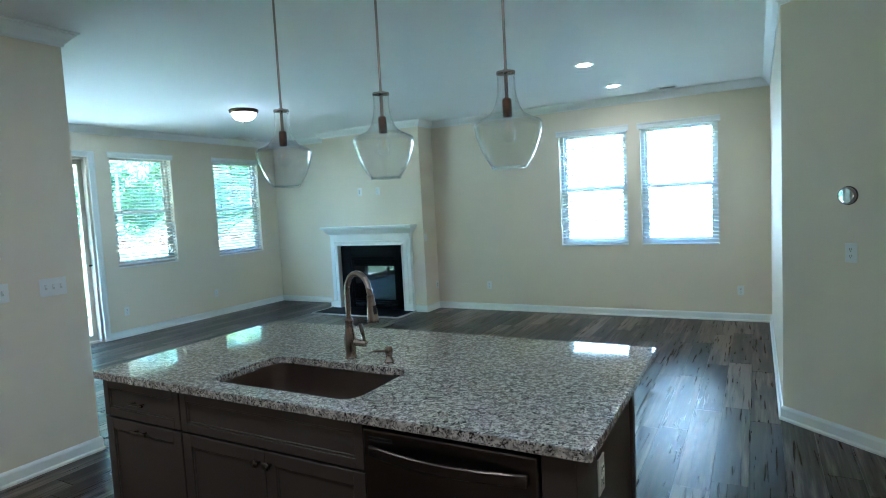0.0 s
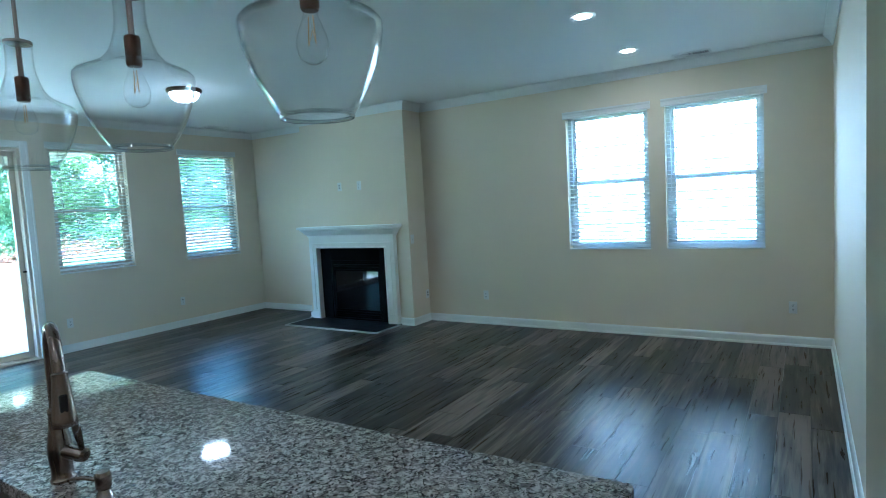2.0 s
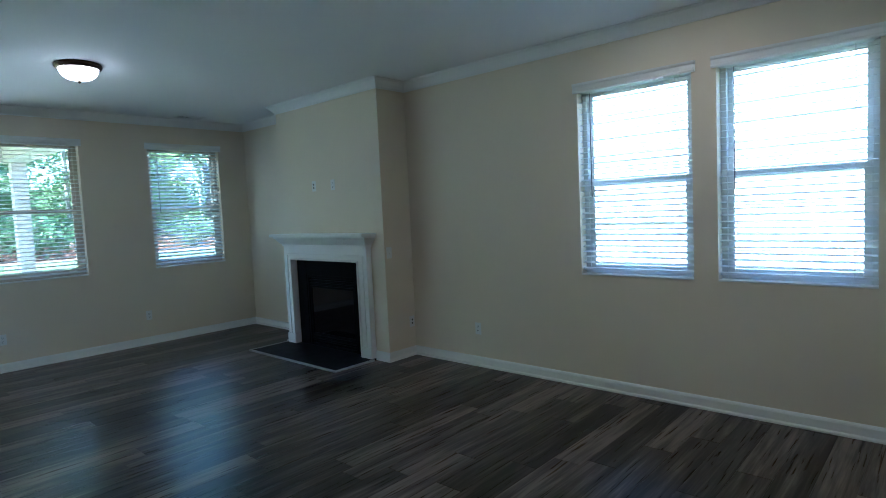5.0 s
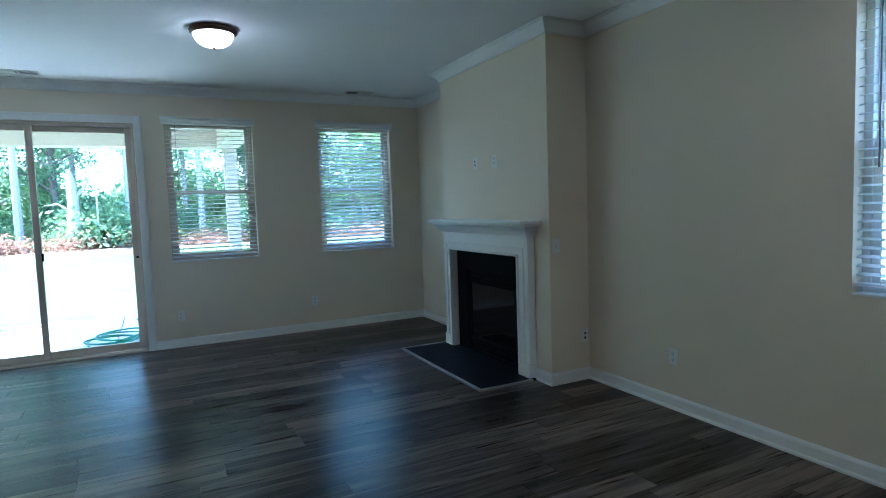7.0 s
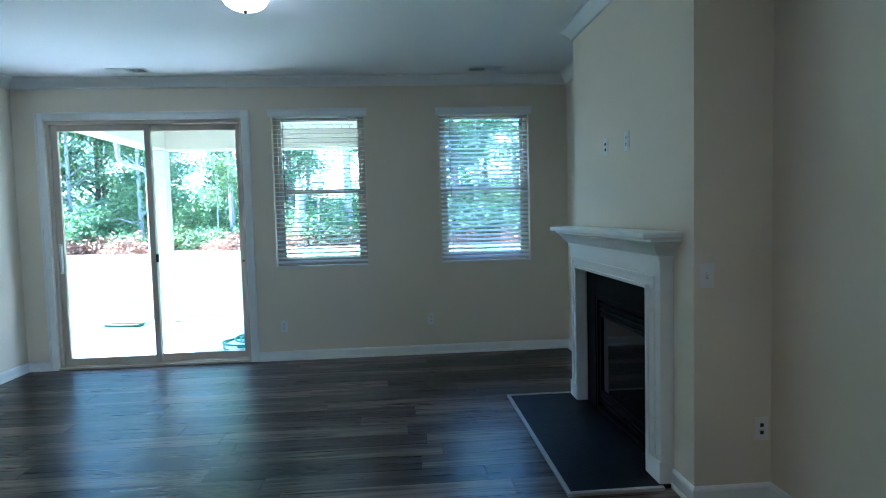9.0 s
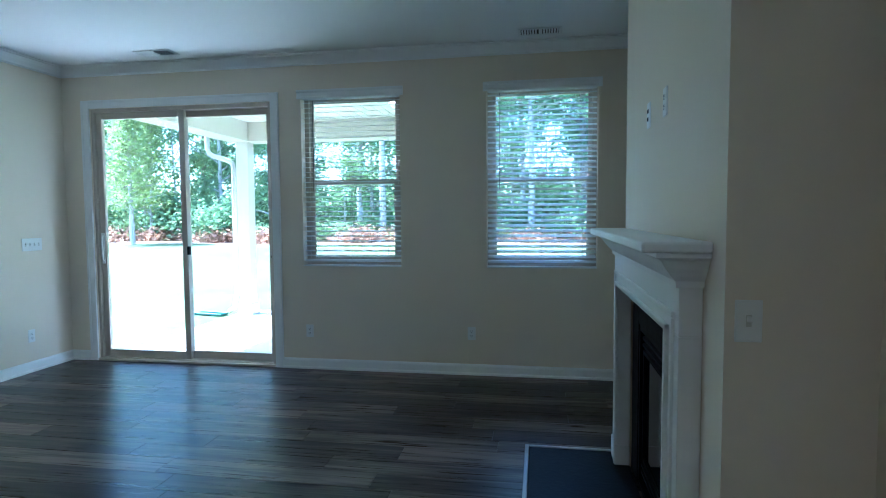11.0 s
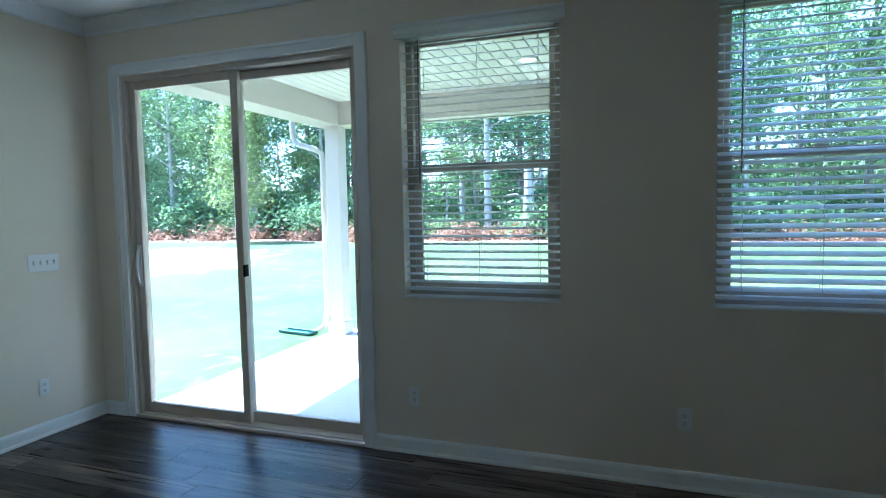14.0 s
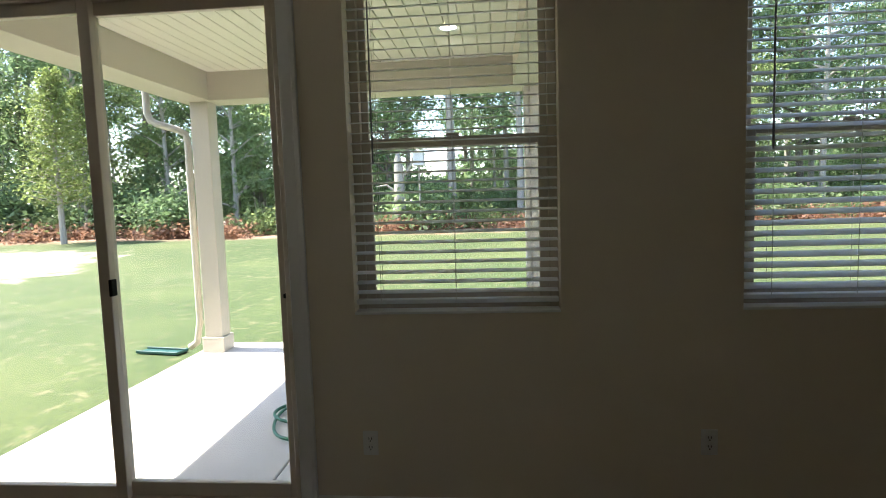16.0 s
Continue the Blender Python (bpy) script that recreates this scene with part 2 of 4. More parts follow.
WAND = mat("wand_plastic", (0.2, 0.2, 0.2), 0.25, 0, 0.05, 30, 0)
SLATE = mat("black_slate", (0.008, 0.009, 0.011), 0.5, 0, 0.35, 6, 0.15, 40, spec=0.1)
STRIP = mat("hearth_strip", (0.42, 0.40, 0.38), 0.35, 0.3, 0.1, 14, 0.02)
BLACK = mat("black_metal", (0.004, 0.004, 0.0045), 0.5, 0, 0.2, 12, 0.05, 200, spec=0.05)
FIREGLASS = mat("black_glass", (0.004, 0.004, 0.005), 0.05, 0, 0.05, 3, 0, rvar=0.02, spec=0.45)
CABINET = mat("grey_cabinet_paint", (0.06, 0.048, 0.042), 0.42, 0, 0.1, 3, 0.03, 120, spec=0.35)
INSIDE = mat("dark_gap", (0.01, 0.01, 0.01), 0.8)
NICKEL = mat("brushed_nickel", (0.33, 0.275, 0.24), 0.26, 1.0, 0.06, 20, 0.02, 300, (1, 1, 0.1))
STEEL = mat("stainless_steel", (0.36, 0.31, 0.28), 0.32, 1.0, 0.06, 4, 0.02, 260, (0.04, 1, 1))
DARKSTEEL = mat("black_stainless", (0.1, 0.085, 0.078), 0.3, 1.0, 0.06, 4, 0.02, 260, (0.04, 1, 1))
MIRROR = mat("mirrored_face", (0.42, 0.46, 0.46), 0.06, 1.0, 0.03, 9, 0, rvar=0.02)
DARKNICKEL = mat("dark_nickel", (0.12, 0.1, 0.088), 0.28, 1.0, 0.06, 20, 0.02, 300)
BRONZE = mat("bronze", (0.13, 0.075, 0.05), 0.35, 0.9, 0.12, 15, 0.02)
FILAMENT = mat("filament", (0.7, 0.45, 0.2), 0.4, 0.2)
GRANITE = granite_mat()
PANE = pane_glass("window_glass", (0.93, 0.97, 0.96))
SCREEN = pane_glass("lamp_glass_thin", (0.985, 0.988, 0.99), 0.035, 0.9, 3.6, 0.2)
RIMGLASS = pane_glass("lamp_glass_rim", (0.9, 0.93, 0.93), 0.22, 0.9, 2.0)
DOMEGLASS = glow("lit_frosted_glass", (1.0, 0.93, 0.84), DOME)
CANGLASS = glow("lit_lens", (1.0, 0.8, 0.58), CAN)
PORCHGLASS = glow("lit_porch_lens", (1.0, 0.93, 0.84), 2.5)
DOT = mat("dark_slot", (0.02, 0.02, 0.02), 0.6)
CONCRETE = mat("concrete", (0.54, 0.51, 0.475), 0.85, 0, 0.22, 1.6, 0.25, 60)
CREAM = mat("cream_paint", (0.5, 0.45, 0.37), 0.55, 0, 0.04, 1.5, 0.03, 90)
SOFFIT = mat("cream_vinyl", (0.72, 0.67, 0.56), 0.45, 0, 0.04, 2, 0.02, 70)
SIDING = mat("white_siding", (0.58, 0.575, 0.56), 0.55, 0, 0.04, 1.2, 0.04, 40)
SHINGLE = mat("grey_shingle", (0.09, 0.085, 0.08), 0.9, 0, 0.3, 2, 0.4, 30)
HOSE = mat("green_rubber", (0.01, 0.12, 0.06), 0.4, 0, 0.1, 12, 0.03)
SPLASH = mat("green_plastic", (0.014, 0.075, 0.066), 0.4, 0, 0.1, 9, 0.03)
BARK = mat("bark", (0.15, 0.125, 0.1), 0.95, 0, 0.5, 3, 0.7, 14, (1, 1, 0.2), obj=0.6)
PALEBARK = mat("pale_bark", (0.34, 0.31, 0.27), 0.9, 0, 0.4, 3, 0.5, 14, (1, 1, 0.25), obj=0.3)
LEAF = leaf_mat("leaf_green", (0.2, 0.28, 0.13))
LEAF2 = leaf_mat("leaf_deep", (0.16, 0.245, 0.115))
LEAF3 = leaf_mat("leaf_bright", (0.25, 0.32, 0.13))
LEAF4 = leaf_mat("needle_green", (0.2, 0.25, 0.08))
BLADE = leaf_mat("grass_blade", (0.09, 0.13, 0.032))
RUST = leaf_mat("dry_fern", (0.3, 0.17, 0.11))
GROUND = ground_mat()
PLANK, PLANKS = wood_floor("plank_wood", False), wood_floor("plank_wood_joined", True)


# ---- mesh helpers ----
def box(bm, x0, y0, z0, x1, y1, z1):
    vs = [bm.verts.new((x, y, z)) for x in (x0, x1) for y in (y0, y1) for z in (z0, z1)]
    for f in ((0, 1, 3, 2), (4, 6, 7, 5), (0, 4, 5, 1), (2, 3, 7, 6), (0, 2, 6, 4), (1, 5, 7, 3)):
        bm.faces.new([vs[i] for i in f])
    return bm


def boxes(*dims):
    bm = bmesh.new()
    for d in dims:
        box(bm, *d)
    return bm


def bevelled(bm, w, seg=2):
    bmesh.ops.recalc_face_normals(bm, faces=bm.faces)
    bmesh.ops.bevel(bm, geom=bm.edges[:], offset=w, segments=seg, profile=0.5, affect="EDGES", clamp_overlap=True)
    return bm


def bbox(x0, y0, z0, x1, y1, z1, w=0.003, seg=2):
    return bevelled(boxes((x0, y0, z0, x1, y1, z1)), w, seg)


def lathe(profile, n=32, cx=0.0, cy=0.0, bm=None, loop=False):
    """Turns (radius, z) pairs round the vertical through cx, cy."""
    bm = bm or bmesh.new()
    rings = []
    for r, z in profile:
        if r < 1e-6:
            rings.append([bm.verts.new((cx, cy, z))] * n)
        else:
            rings.append([bm.verts.new((cx + r * math.cos(2 * math.pi * k / n), cy + r * math.sin(2 * math.pi * k / n), z)) for k in range(n)])
    pairs = list(zip(rings, rings[1:]))
    if loop:
        pairs.append((rings[-1], rings[0]))
    for a, c in pairs:
        for k in range(n):
            q = [a[k], a[(k + 1) % n], c[(k + 1) % n], c[k]]
            q = list(dict.fromkeys(q))
            if len(q) > 2:
                bm.faces.new(q)
    bmesh.ops.recalc_face_normals(bm, faces=bm.faces)
    return bm


def tube(points, radii, n=10, bm=None, cap=True):
    bm = bm or bmesh.new()
    pts = [Vector(p) for p in points]
    if isinstance(radii, (int, float)):
        radii = [radii] * len(pts)
    rings = []
    side = None
    for i, p in enumerate(pts):
        d = (pts[min(i + 1, len(pts) - 1)] - pts[max(i - 1, 0)]).normalized()
        if side is None:
            side = d.cross(Vector((0.31, 0.9, 0.2))).normalized()
        side = (side - d * side.dot(d)).normalized()
        up = d.cross(side)
        rings.append([bm.verts.new(p + radii[i] * (math.cos(a) * side + math.sin(a) * up)) for a in (2 * math.pi * k / n for k in range(n))])
    for a, c in zip(rings, rings[1:]):
        for k in range(n):
            bm.faces.new((a[k], a[(k + 1) % n], c[(k + 1) % n], c[k]))
    if cap:
        bm.faces.new(rings[0][::-1])
        bm.faces.new(rings[-1])
    return bm


def sweep(points, profile, closed=False):
    """Runs a profile of (out, z) along a line on plan, mitred; out is to the right of the way."""
    bm = bmesh.new()
    pts = [Vector(p) for p in points]
    n = len(pts)
    rings = []
    for i, p in enumerate(pts):
        dirs = []
        if closed or i > 0:
            dirs.append((p - pts[i - 1]).normalized())
        if closed or i < n - 1:
            dirs.append((pts[(i + 1) % n] - p).normalized())
        ns = [Vector((d.y, -d.x)) for d in dirs]
        nm = sum(ns, Vector((0, 0)))
        nm = nm / nm.dot(ns[0])
        rings.append([bm.verts.new((p.x + o * nm.x, p.y + o * nm.y, z)) for o, z in profile])
    k = len(profile)
    for i in range(n if closed else n - 1):
        a, c = rings[i], rings[(i + 1) % n]
        for j in range(k):
            bm.faces.new((a[j], a[(j + 1) % k], c[(j + 1) % k], c[j]))
    if not closed:
        bm.faces.new(rings[0])
        bm.faces.new(rings[-1][::-1])
    bmesh.ops.recalc_face_normals(bm, faces=bm.faces)
    return bm


def mesh_of(name, bm, material, smooth=False):
    me = bpy.data.meshes.new(name)
    bm.to_mesh(me)
    bm.free()
    me.materials.append(material)
    if smooth:
        me.polygons.foreach_set("use_smooth", [True] * len(me.polygons))
        me.set_sharp_from_angle(angle=radians(40))
    return me


def part(name, bm, material, parent, label="", smooth=False):
    ob = new(name, mesh_of(name, bm, material, smooth))
    ob.parent = parent
    return tagged(ob, label)


def shared(name, me, parent, loc=(0, 0, 0)):
    ob = new(name, me)
    ob.parent = parent
    ob.location = loc
    return ob


def thing(name, m, label, category, group="", kind=""):
    ob = new(name)
    ob.matrix_basis = m
    return tagged(ob, label, category, group, kind)


def single(name, bm, material, label, category, kind="structure", smooth=False):
    return tagged(new(name, mesh_of(name, bm, material, smooth)), label, category, "", kind)


def wall_cells(u0, u1, z0, z1, holes):
    """The rectangles of a wall left over round its openings (u0, u1, z0, z1)."""
    us = sorted({u0, u1, *[h[0] for h in holes], *[h[1] for h in holes]})
    out = []
    for a, c in zip(us, us[1:]):
        cuts = sorted((h[2], h[3]) for h in holes if h[0] <= a and h[1] >= c)
        z = z0
        for lo, hi in cuts:
            if lo > z:
                out.append((a, c, z, lo))
            z = hi
        if z < z1:
            out.append((a, c, z, z1))
    return out


# ---- structure ----
DOOR = (3.265, 5.12, 0.0, 2.44)
WIN_A, WIN_B = (5.41, 6.325, 0.945, 2.495), (7.085, 8.01, 0.945, 2.495)
WIN_C, WIN_D = (-1.945, -1.052, 0.935, 2.45), (-0.887, 0.008, 0.935, 2.45)
bm = bmesh.new()
for a, c, lo, hi in wall_cells(YS - T, YN + T, 0, CEIL, [DOOR, WIN_A, WIN_B]):
    box(bm, XW - T, a, lo, XW, c, hi)
wall_west = single("wall_west", bm, WALL, "cream painted wall with a sliding door and two windows", "wall")
bm = bmesh.new()
for a, c, lo, hi in wall_cells(XW, XE + T, 0, CEIL, [WIN_C, WIN_D]):
    box(bm, a, YN, lo, c, YN + T, hi)
wall_north = single("wall_north", bm, WALL, "cream painted wall with a pair of windows", "wall")
single("wall_south", boxes((XW, YS - T, 0, XK, YS, CEIL)), WALL, "cream painted living room wall", "wall")
single("wall_kitchen", boxes((XK - T, YB, 0, XK, YS - T, CEIL)), WALL, "cream painted kitchen wall", "wall")
single("wall_back", boxes((XK - T, YB - T, 0, XB + T, YB, CEIL)), WALL, "plain cream painted wall closing the kitchen", "wall")
single("wall_side", boxes((XB, YB, 0, XB + T, YD, CEIL)), WALL, "plain cream painted wall beside the kitchen", "wall")
single("wall_east", boxes((XE, 5.162, 0, XE + T, YN, CEIL)), WALL, "cream painted living room wall", "wall")
bm = bmesh.new()
lo = [bm.verts.new((x, y, 0)) for x, y in ((XE, 5.162), (XE + T, 5.162), (XB + T, YD), (XB, YD))]
hi = [bm.verts.new((v.co.x, v.co.y, CEIL)) for v in lo]
bm.faces.new(lo), bm.faces.new(hi[::-1])
for i in range(4):
    bm.faces.new((lo[i], lo[(i + 1) % 4], hi[(i + 1) % 4], hi[i]))
bmesh.ops.recalc_face_normals(bm, faces=bm.faces)
single("wall_angled", bm, WALL, "angled cream painted wall with a thermostat", "wall")
single("ceiling", boxes((XW - T, YB - T, CEIL, XB + T, YN + T, CEIL + 0.25)), CEILING, "smooth white painted ceiling", "ceiling")
subfloor = single("floor", boxes((XW - T, YB - T, -0.2, XB + T, YN + T, -0.008)), INSIDE, "dark grey-brown wood plank floor", "floor")
# chimney breast, hollow at the firebox
FB0, FB1, FBZ = FC - 0.625, FC + 0.625, 1.02
bm = bmesh.new()
outline = [(CH0, 0), (FB0, 0), (FB0, FBZ), (FB1, FBZ), (FB1, 0), (CH1, 0), (CH1, CEIL), (CH0, CEIL)]
face, back = [[bm.verts.new((x, y, z)) for x, z in outline] for y in (CHY, YN)]
bm.faces.new(face), bm.faces.new(back[::-1])
for i in range(len(outline)):
    bm.faces.new((face[i - 1], face[i], back[i], back[i - 1]))
bmesh.ops.recalc_face_normals(bm, faces=bm.faces)
single("chimney_breast", bm, WALL, "cream painted chimney breast above the fireplace", "wall")

ROOM = [(XK, YB), (XK, YS), (XW, YS), (XW, YN), (CH0, YN), (CH0, CHY), (CH1, CHY), (CH1, YN), (XE, YN), (XE, 5.162), (XB, YD), (XB, YB)]
C = CEIL - 0.001
CROWN = [(0.001, 0), (0.001, 0.096), (0.012, 0.096), (0.015, 0.081), (0.024, 0.07), (0.04, 0.049), (0.061, 0.029), (0.072, 0.021), (0.074, 0.011), (0.085, 0.009), (0.085, 0)]
single("crown_moulding", sweep(ROOM, [(o, C - d) for o, d in CROWN], True), WHITE, "white painted crown moulding along the ceiling", "trim")
BASE = [(0.001, 0), (0.026, 0), (0.026, 0.012), (0.02, 0.02), (0.015, 0.022), (0.015, 0.074), (0.012, 0.084), (0.006, 0.093), (0.001, 0.095)]
single("baseboard", sweep([(FC + 0.757, CHY), (CH1, CHY), (CH1, YN), (XE, YN), (XE, 5.162), (XB, YD), (XB, YB), (XK, YB), (XK, YS), (XW, YS), (XW, 3.184)], BASE), WHITE, "white painted baseboard with a shoe moulding", "trim")
single("baseboard", sweep([(XW, 5.202), (XW, YN), (CH0, YN), (CH0, CHY), (FC - 0.757, CHY)], BASE), WHITE, "white painted baseboard with a shoe moulding", "trim")


# ---- windows, blinds, sliding door: x along the wall, y to the outside ----
def ring(x0, z0, x1, z1, y0, y1, w, top=None, bottom=None, bev=0.003):
    t, b = top or w, bottom or w
    return bevelled(boxes((x0, y0, z0, x0 + w, y1, z1), (x1 - w, y0, z0, x1, y1, z1), (x0 + w, y0, z1 - t, x1 - w, y1, z1), (x0 + w, y0, z0, x1 - w, y1, z0 + b)), bev, 1)


def glass(name, x0, z0, x1, z1, y, parent):
    ob = part(name, boxes((x0, y - 0.002, z0, x1, y + 0.002, z1)), PANE, parent, "clear window glass")
    ob.visible_shadow = False
    return ob


def window(name, m, w, h, label, vinyl=ALMOND):
    t = thing(name, m, label, "window", "", "structure")
    part("window_frame", ring(0, 0, w, h, 0.085, 0.158, 0.04), vinyl, t)
    mid = h * 0.49
    up = part("upper_sash", ring(0.04, mid - 0.02, w - 0.04, h - 0.04, 0.122, 0.146, 0.032), vinyl, t)
    glass("pane", 0.07, mid + 0.01, w - 0.07, h - 0.07, 0.134, up)
    lo = part("lower_sash", ring(0.04, 0.04, w - 0.04, mid + 0.025, 0.095, 0.12, 0.042), vinyl, t)
    glass("pane", 0.08, 0.08, w - 0.08, mid - 0.012, 0.108, lo)
    part("sash_lock", bbox(w / 2 - 0.03, 0.082, mid + 0.026, w / 2 + 0.03, 0.105, mid + 0.04, 0.004), vinyl, lo)
    part("window_sill", bbox(0.001, -0.006, 0.0, w - 0.001, 0.085, 0.012, 0.003), WHITE, t)
    return t


def blind(m, w, h, tilt, label, wand_at=0.11):
    t = thing("window_blind", m, label, "blind", "horizontal blinds")
    part("headrail", bbox(0.006, 0.012, h - 0.045, w - 0.006, 0.07, h - 0.004, 0.002, 1), SLAT, t)
    prof = [(0.0, 0), (0.016, 0), (0.018, 0.012), (0.013, 0.02), (0.013, 0.05), (0.022, 0.06), (0.024, 0.075), (0.0, 0.075)]
    bmv = sweep([(-0.03, -0.003), (w + 0.03, -0.003)], [(o, h - 0.045 + z) for o, z in prof])
    part("valance", bmv, WHITE, t, "white moulded valance")
    step, half = 0.0445, 0.025
    ca, sa = math.cos(radians(tilt)), math.sin(radians(tilt))
    bm = bmesh.new()
    cols = []
    for x in (0.008, w - 0.008):
        cols.append([bm.verts.new((x, s * half * ca - k * sa, s * half * sa + crown * ca + k * ca)) for k in (-0.0014, 0.0014) for s, crown in ((-1, 0), (0, 0.0025), (1, 0))])
    a, c = cols
    for q in ((0, 1), (1, 2)):
        bm.faces.new((a[q[0]], a[q[1]], c[q[1]], c[q[0]]))
        bm.faces.new((a[q[0] + 3], c[q[0] + 3], c[q[1] + 3], a[q[1] + 3]))
    for q in (0, 2):
        bm.faces.new((a[q], c[q], c[q + 3], a[q + 3]))
    bm.faces.new((a[0], a[3], a[4], a[5], a[2], a[1]))
    bm.faces.new((c[0], c[1], c[2], c[5], c[4], c[3]))
    bmesh.ops.recalc_face_normals(bm, faces=bm.faces)
    me = mesh_of("slat", bm, SLAT)
    z = h - 0.075
    while z > 0.085:
        shared("slat", me, t, (0, 0.042, z))
        z -= step
    part("bottom_rail", bbox(0.006, 0.018, 0.042, w - 0.006, 0.068, 0.062, 0.004), SLAT, t)
    for x in (0.12, w / 2, w - 0.12):
        part("ladder_cord", boxes((x - 0.001, 0.016, 0.06, x + 0.001, 0.018, h - 0.05), (x - 0.001, 0.066, 0.06, x + 0.001, 0.068, h - 0.05)), CORD, t)
    part("wand", tube([(wand_at, 0.006, h - 0.06), (wand_at, 0.004, h - 0.5), (wand_at, 0.004, h - 0.88)], [0.003, 0.004, 0.0045], 8), WAND, t, "dark tilt wand")
    return t


def on_west(v):
    return pose(XW, v[0], v[2], 0, 0, 90)


def on_north(v):
    return pose(v[0], YN, v[2])


for i, (v, put, tilt, lab) in enumerate(((WIN_A, on_west, 10, "opened flat"), (WIN_B, on_west, 24, "slats tilted half closed"), (WIN_C, on_north, 12, "slats tilted slightly"), (WIN_D, on_north, 8, "slats nearly flat"))):
    # north sashes take the lighter, lit copy of the almond vinyl
    window("window_%d" % (i + 1), put(v), v[1] - v[0], v[3] - v[2], "double-hung window with %s vinyl sashes" % ("almond" if i < 2 else "white"), ALMOND if i < 2 else LITALMOND)
    blind(put(v), v[1] - v[0], v[3] - v[2], tilt, "white two-inch horizontal blind lowered with %s" % lab)


def sliding_door():
    w, h = DOOR[1] - DOOR[0], DOOR[3]
    t = thing("door_1", on_west(DOOR), "closed two-panel sliding glass patio door with almond frame", "door", "", "structure")
    for nm, d in (("casing", (-0.08, -0.02, 0.0, -0.002, 0.0, h + 0.078)), ("casing", (w + 0.002, -0.02, 0.0, w + 0.08, 0.0, h + 0.078)), ("casing", (-0.002, -0.02, h + 0.002, w + 0.002, 0.0, h + 0.078))):
        bm = boxes(d)
        x0, y0, z0, x1, y1, z1 = d
        if x1 - x0 < 0.2:
            outer = (x0, -0.026, 0.0, x0 + 0.022, -0.018, z1) if x0 < 0 else (x1 - 0.022, -0.026, 0.0, x1, -0.018, z1)
        else:
            outer = (x0 + 0.0, -0.026, z1 - 0.022, x1, -0.018, z1)
        box(bm, *outer)
        part(nm, bevelled(bm, 0.004), WHITE, t, "white painted door casing")
    part("door_frame", ring(0.0, 0.0, w, h, 0.01, 0.15, 0.03, 0.035, 0.03), ALMOND, t)
    part("threshold", bbox(0.0, -0.02, 0.0, w, 0.01, 0.022, 0.004), ALMOND, t)
    c = w / 2
    for x0, x1, y in ((0.03, c + 0.035, 0.04), (c - 0.035, w - 0.03, 0.09)):
        p = part("door_panel", ring(x0, 0.03, x1, h - 0.035, y, y + 0.038, 0.058, 0.06, 0.07), ALMOND, t)
        glass("pane", x0 + 0.055, 0.098, x1 - 0.055, h - 0.092, y + 0.019, p)
        if y < 0.06:
            bm = tube([(x0 + 0.028 + 0.035 * math.sin(math.pi * k / 12), 0.038 - 0.062 * math.sin(math.pi * k / 12), 1.1 - 0.125 * math.cos(math.pi * k / 12)) for k in range(13)], 0.009, 10)
            part("door_handle", bm, PLATE, p, "white D-shaped pull handle", True)
            part("lock_plate", bbox(x0 + 0.012, 0.032, 0.95, x0 + 0.045, 0.041, 1.25, 0.003), PLATE, p)
            part("latch", bbox(x1 - 0.004, 0.03, 1.04, x1 + 0.012, 0.07, 1.12, 0.003), BLACK, p, "small dark catch")
        else:
            part("stop", bbox(w - 0.06, 0.055, 1.015, w - 0.03, 0.092, 1.035, 0.003), BLACK, p, "small dark door stop")
    return t


sliding_door()


# ---- fireplace ----
fire = thing("fireplace", pose(FC, CHY, 0), "black gas fireplace insert with slate surround and dark glass", "fireplace")
for d in ((-0.62, 0.012, 0.0, -0.441, 0.04, 1.015), (0.441, 0.012, 0.0, 0.62, 0.04, 1.015), (-0.44, 0.012, 0.836, 0.44, 0.04, 1.015)):
    part("surround_panel", bbox(*d, 0.002, 1), BLACK, fire, "flat black slate panel")
part("insert_frame", ring(-0.44, 0.0, 0.44, 0.835, 0.016, 0.06, 0.03), BLACK, fire)
for z in (0.76, 0.725, 0.1, 0.065):
    part("louvre", bevelled(boxes((-0.41, 0.026, z, 0.41, 0.05, z + 0.02)), 0.004, 1), BLACK, fire)
part("glass_frame", ring(-0.41, 0.13, 0.41, 0.71, 0.03, 0.05, 0.025), BLACK, fire)
part("fire_glass", boxes((-0.388, 0.04, 0.152, 0.388, 0.046, 0.688)), FIREGLASS, fire, "dark glossy glass front")
part("firebox", boxes((-0.62, 0.062, 0.0, 0.62, 0.4, 1.015)), BLACK, fire)

mantel = thing("fireplace_mantel", pose(FC, CHY, 0), "white painted wooden fireplace mantel with moulded shelf", "mantel")
for s in (-1, 1):
    a, c = sorted((s * 0.606, s * 0.755))
    leg = part("pilaster", bevelled(boxes((a, -0.07, 0.0, c, 0.0, 1.02)), 0.003), WHITE, mantel)
    part("plinth", bbox(a - 0.006, -0.08, 0.0, c + 0.006, 0.0, 0.13, 0.004), WHITE, leg)
    a2, c2 = sorted((s * 0.68, s * 0.70))
    part("bead", bbox(a2, -0.08, 0.13, c2, -0.068, 1.07, 0.004), WHITE, leg)
    a3, c3 = sorted((s * 0.604, s * 0.624))
    part("inner_trim", bbox(a3, -0.086, 0.02, c3, -0.068, 1.035, 0.004), WHITE, leg)
hd = part("header", bbox(-0.755, -0.07, 1.02, 0.755, 0.0, 1.235, 0.003), WHITE, mantel)
part("bead", bbox(-0.70, -0.08, 1.07, 0.70, -0.068, 1.09, 0.004), WHITE, hd)
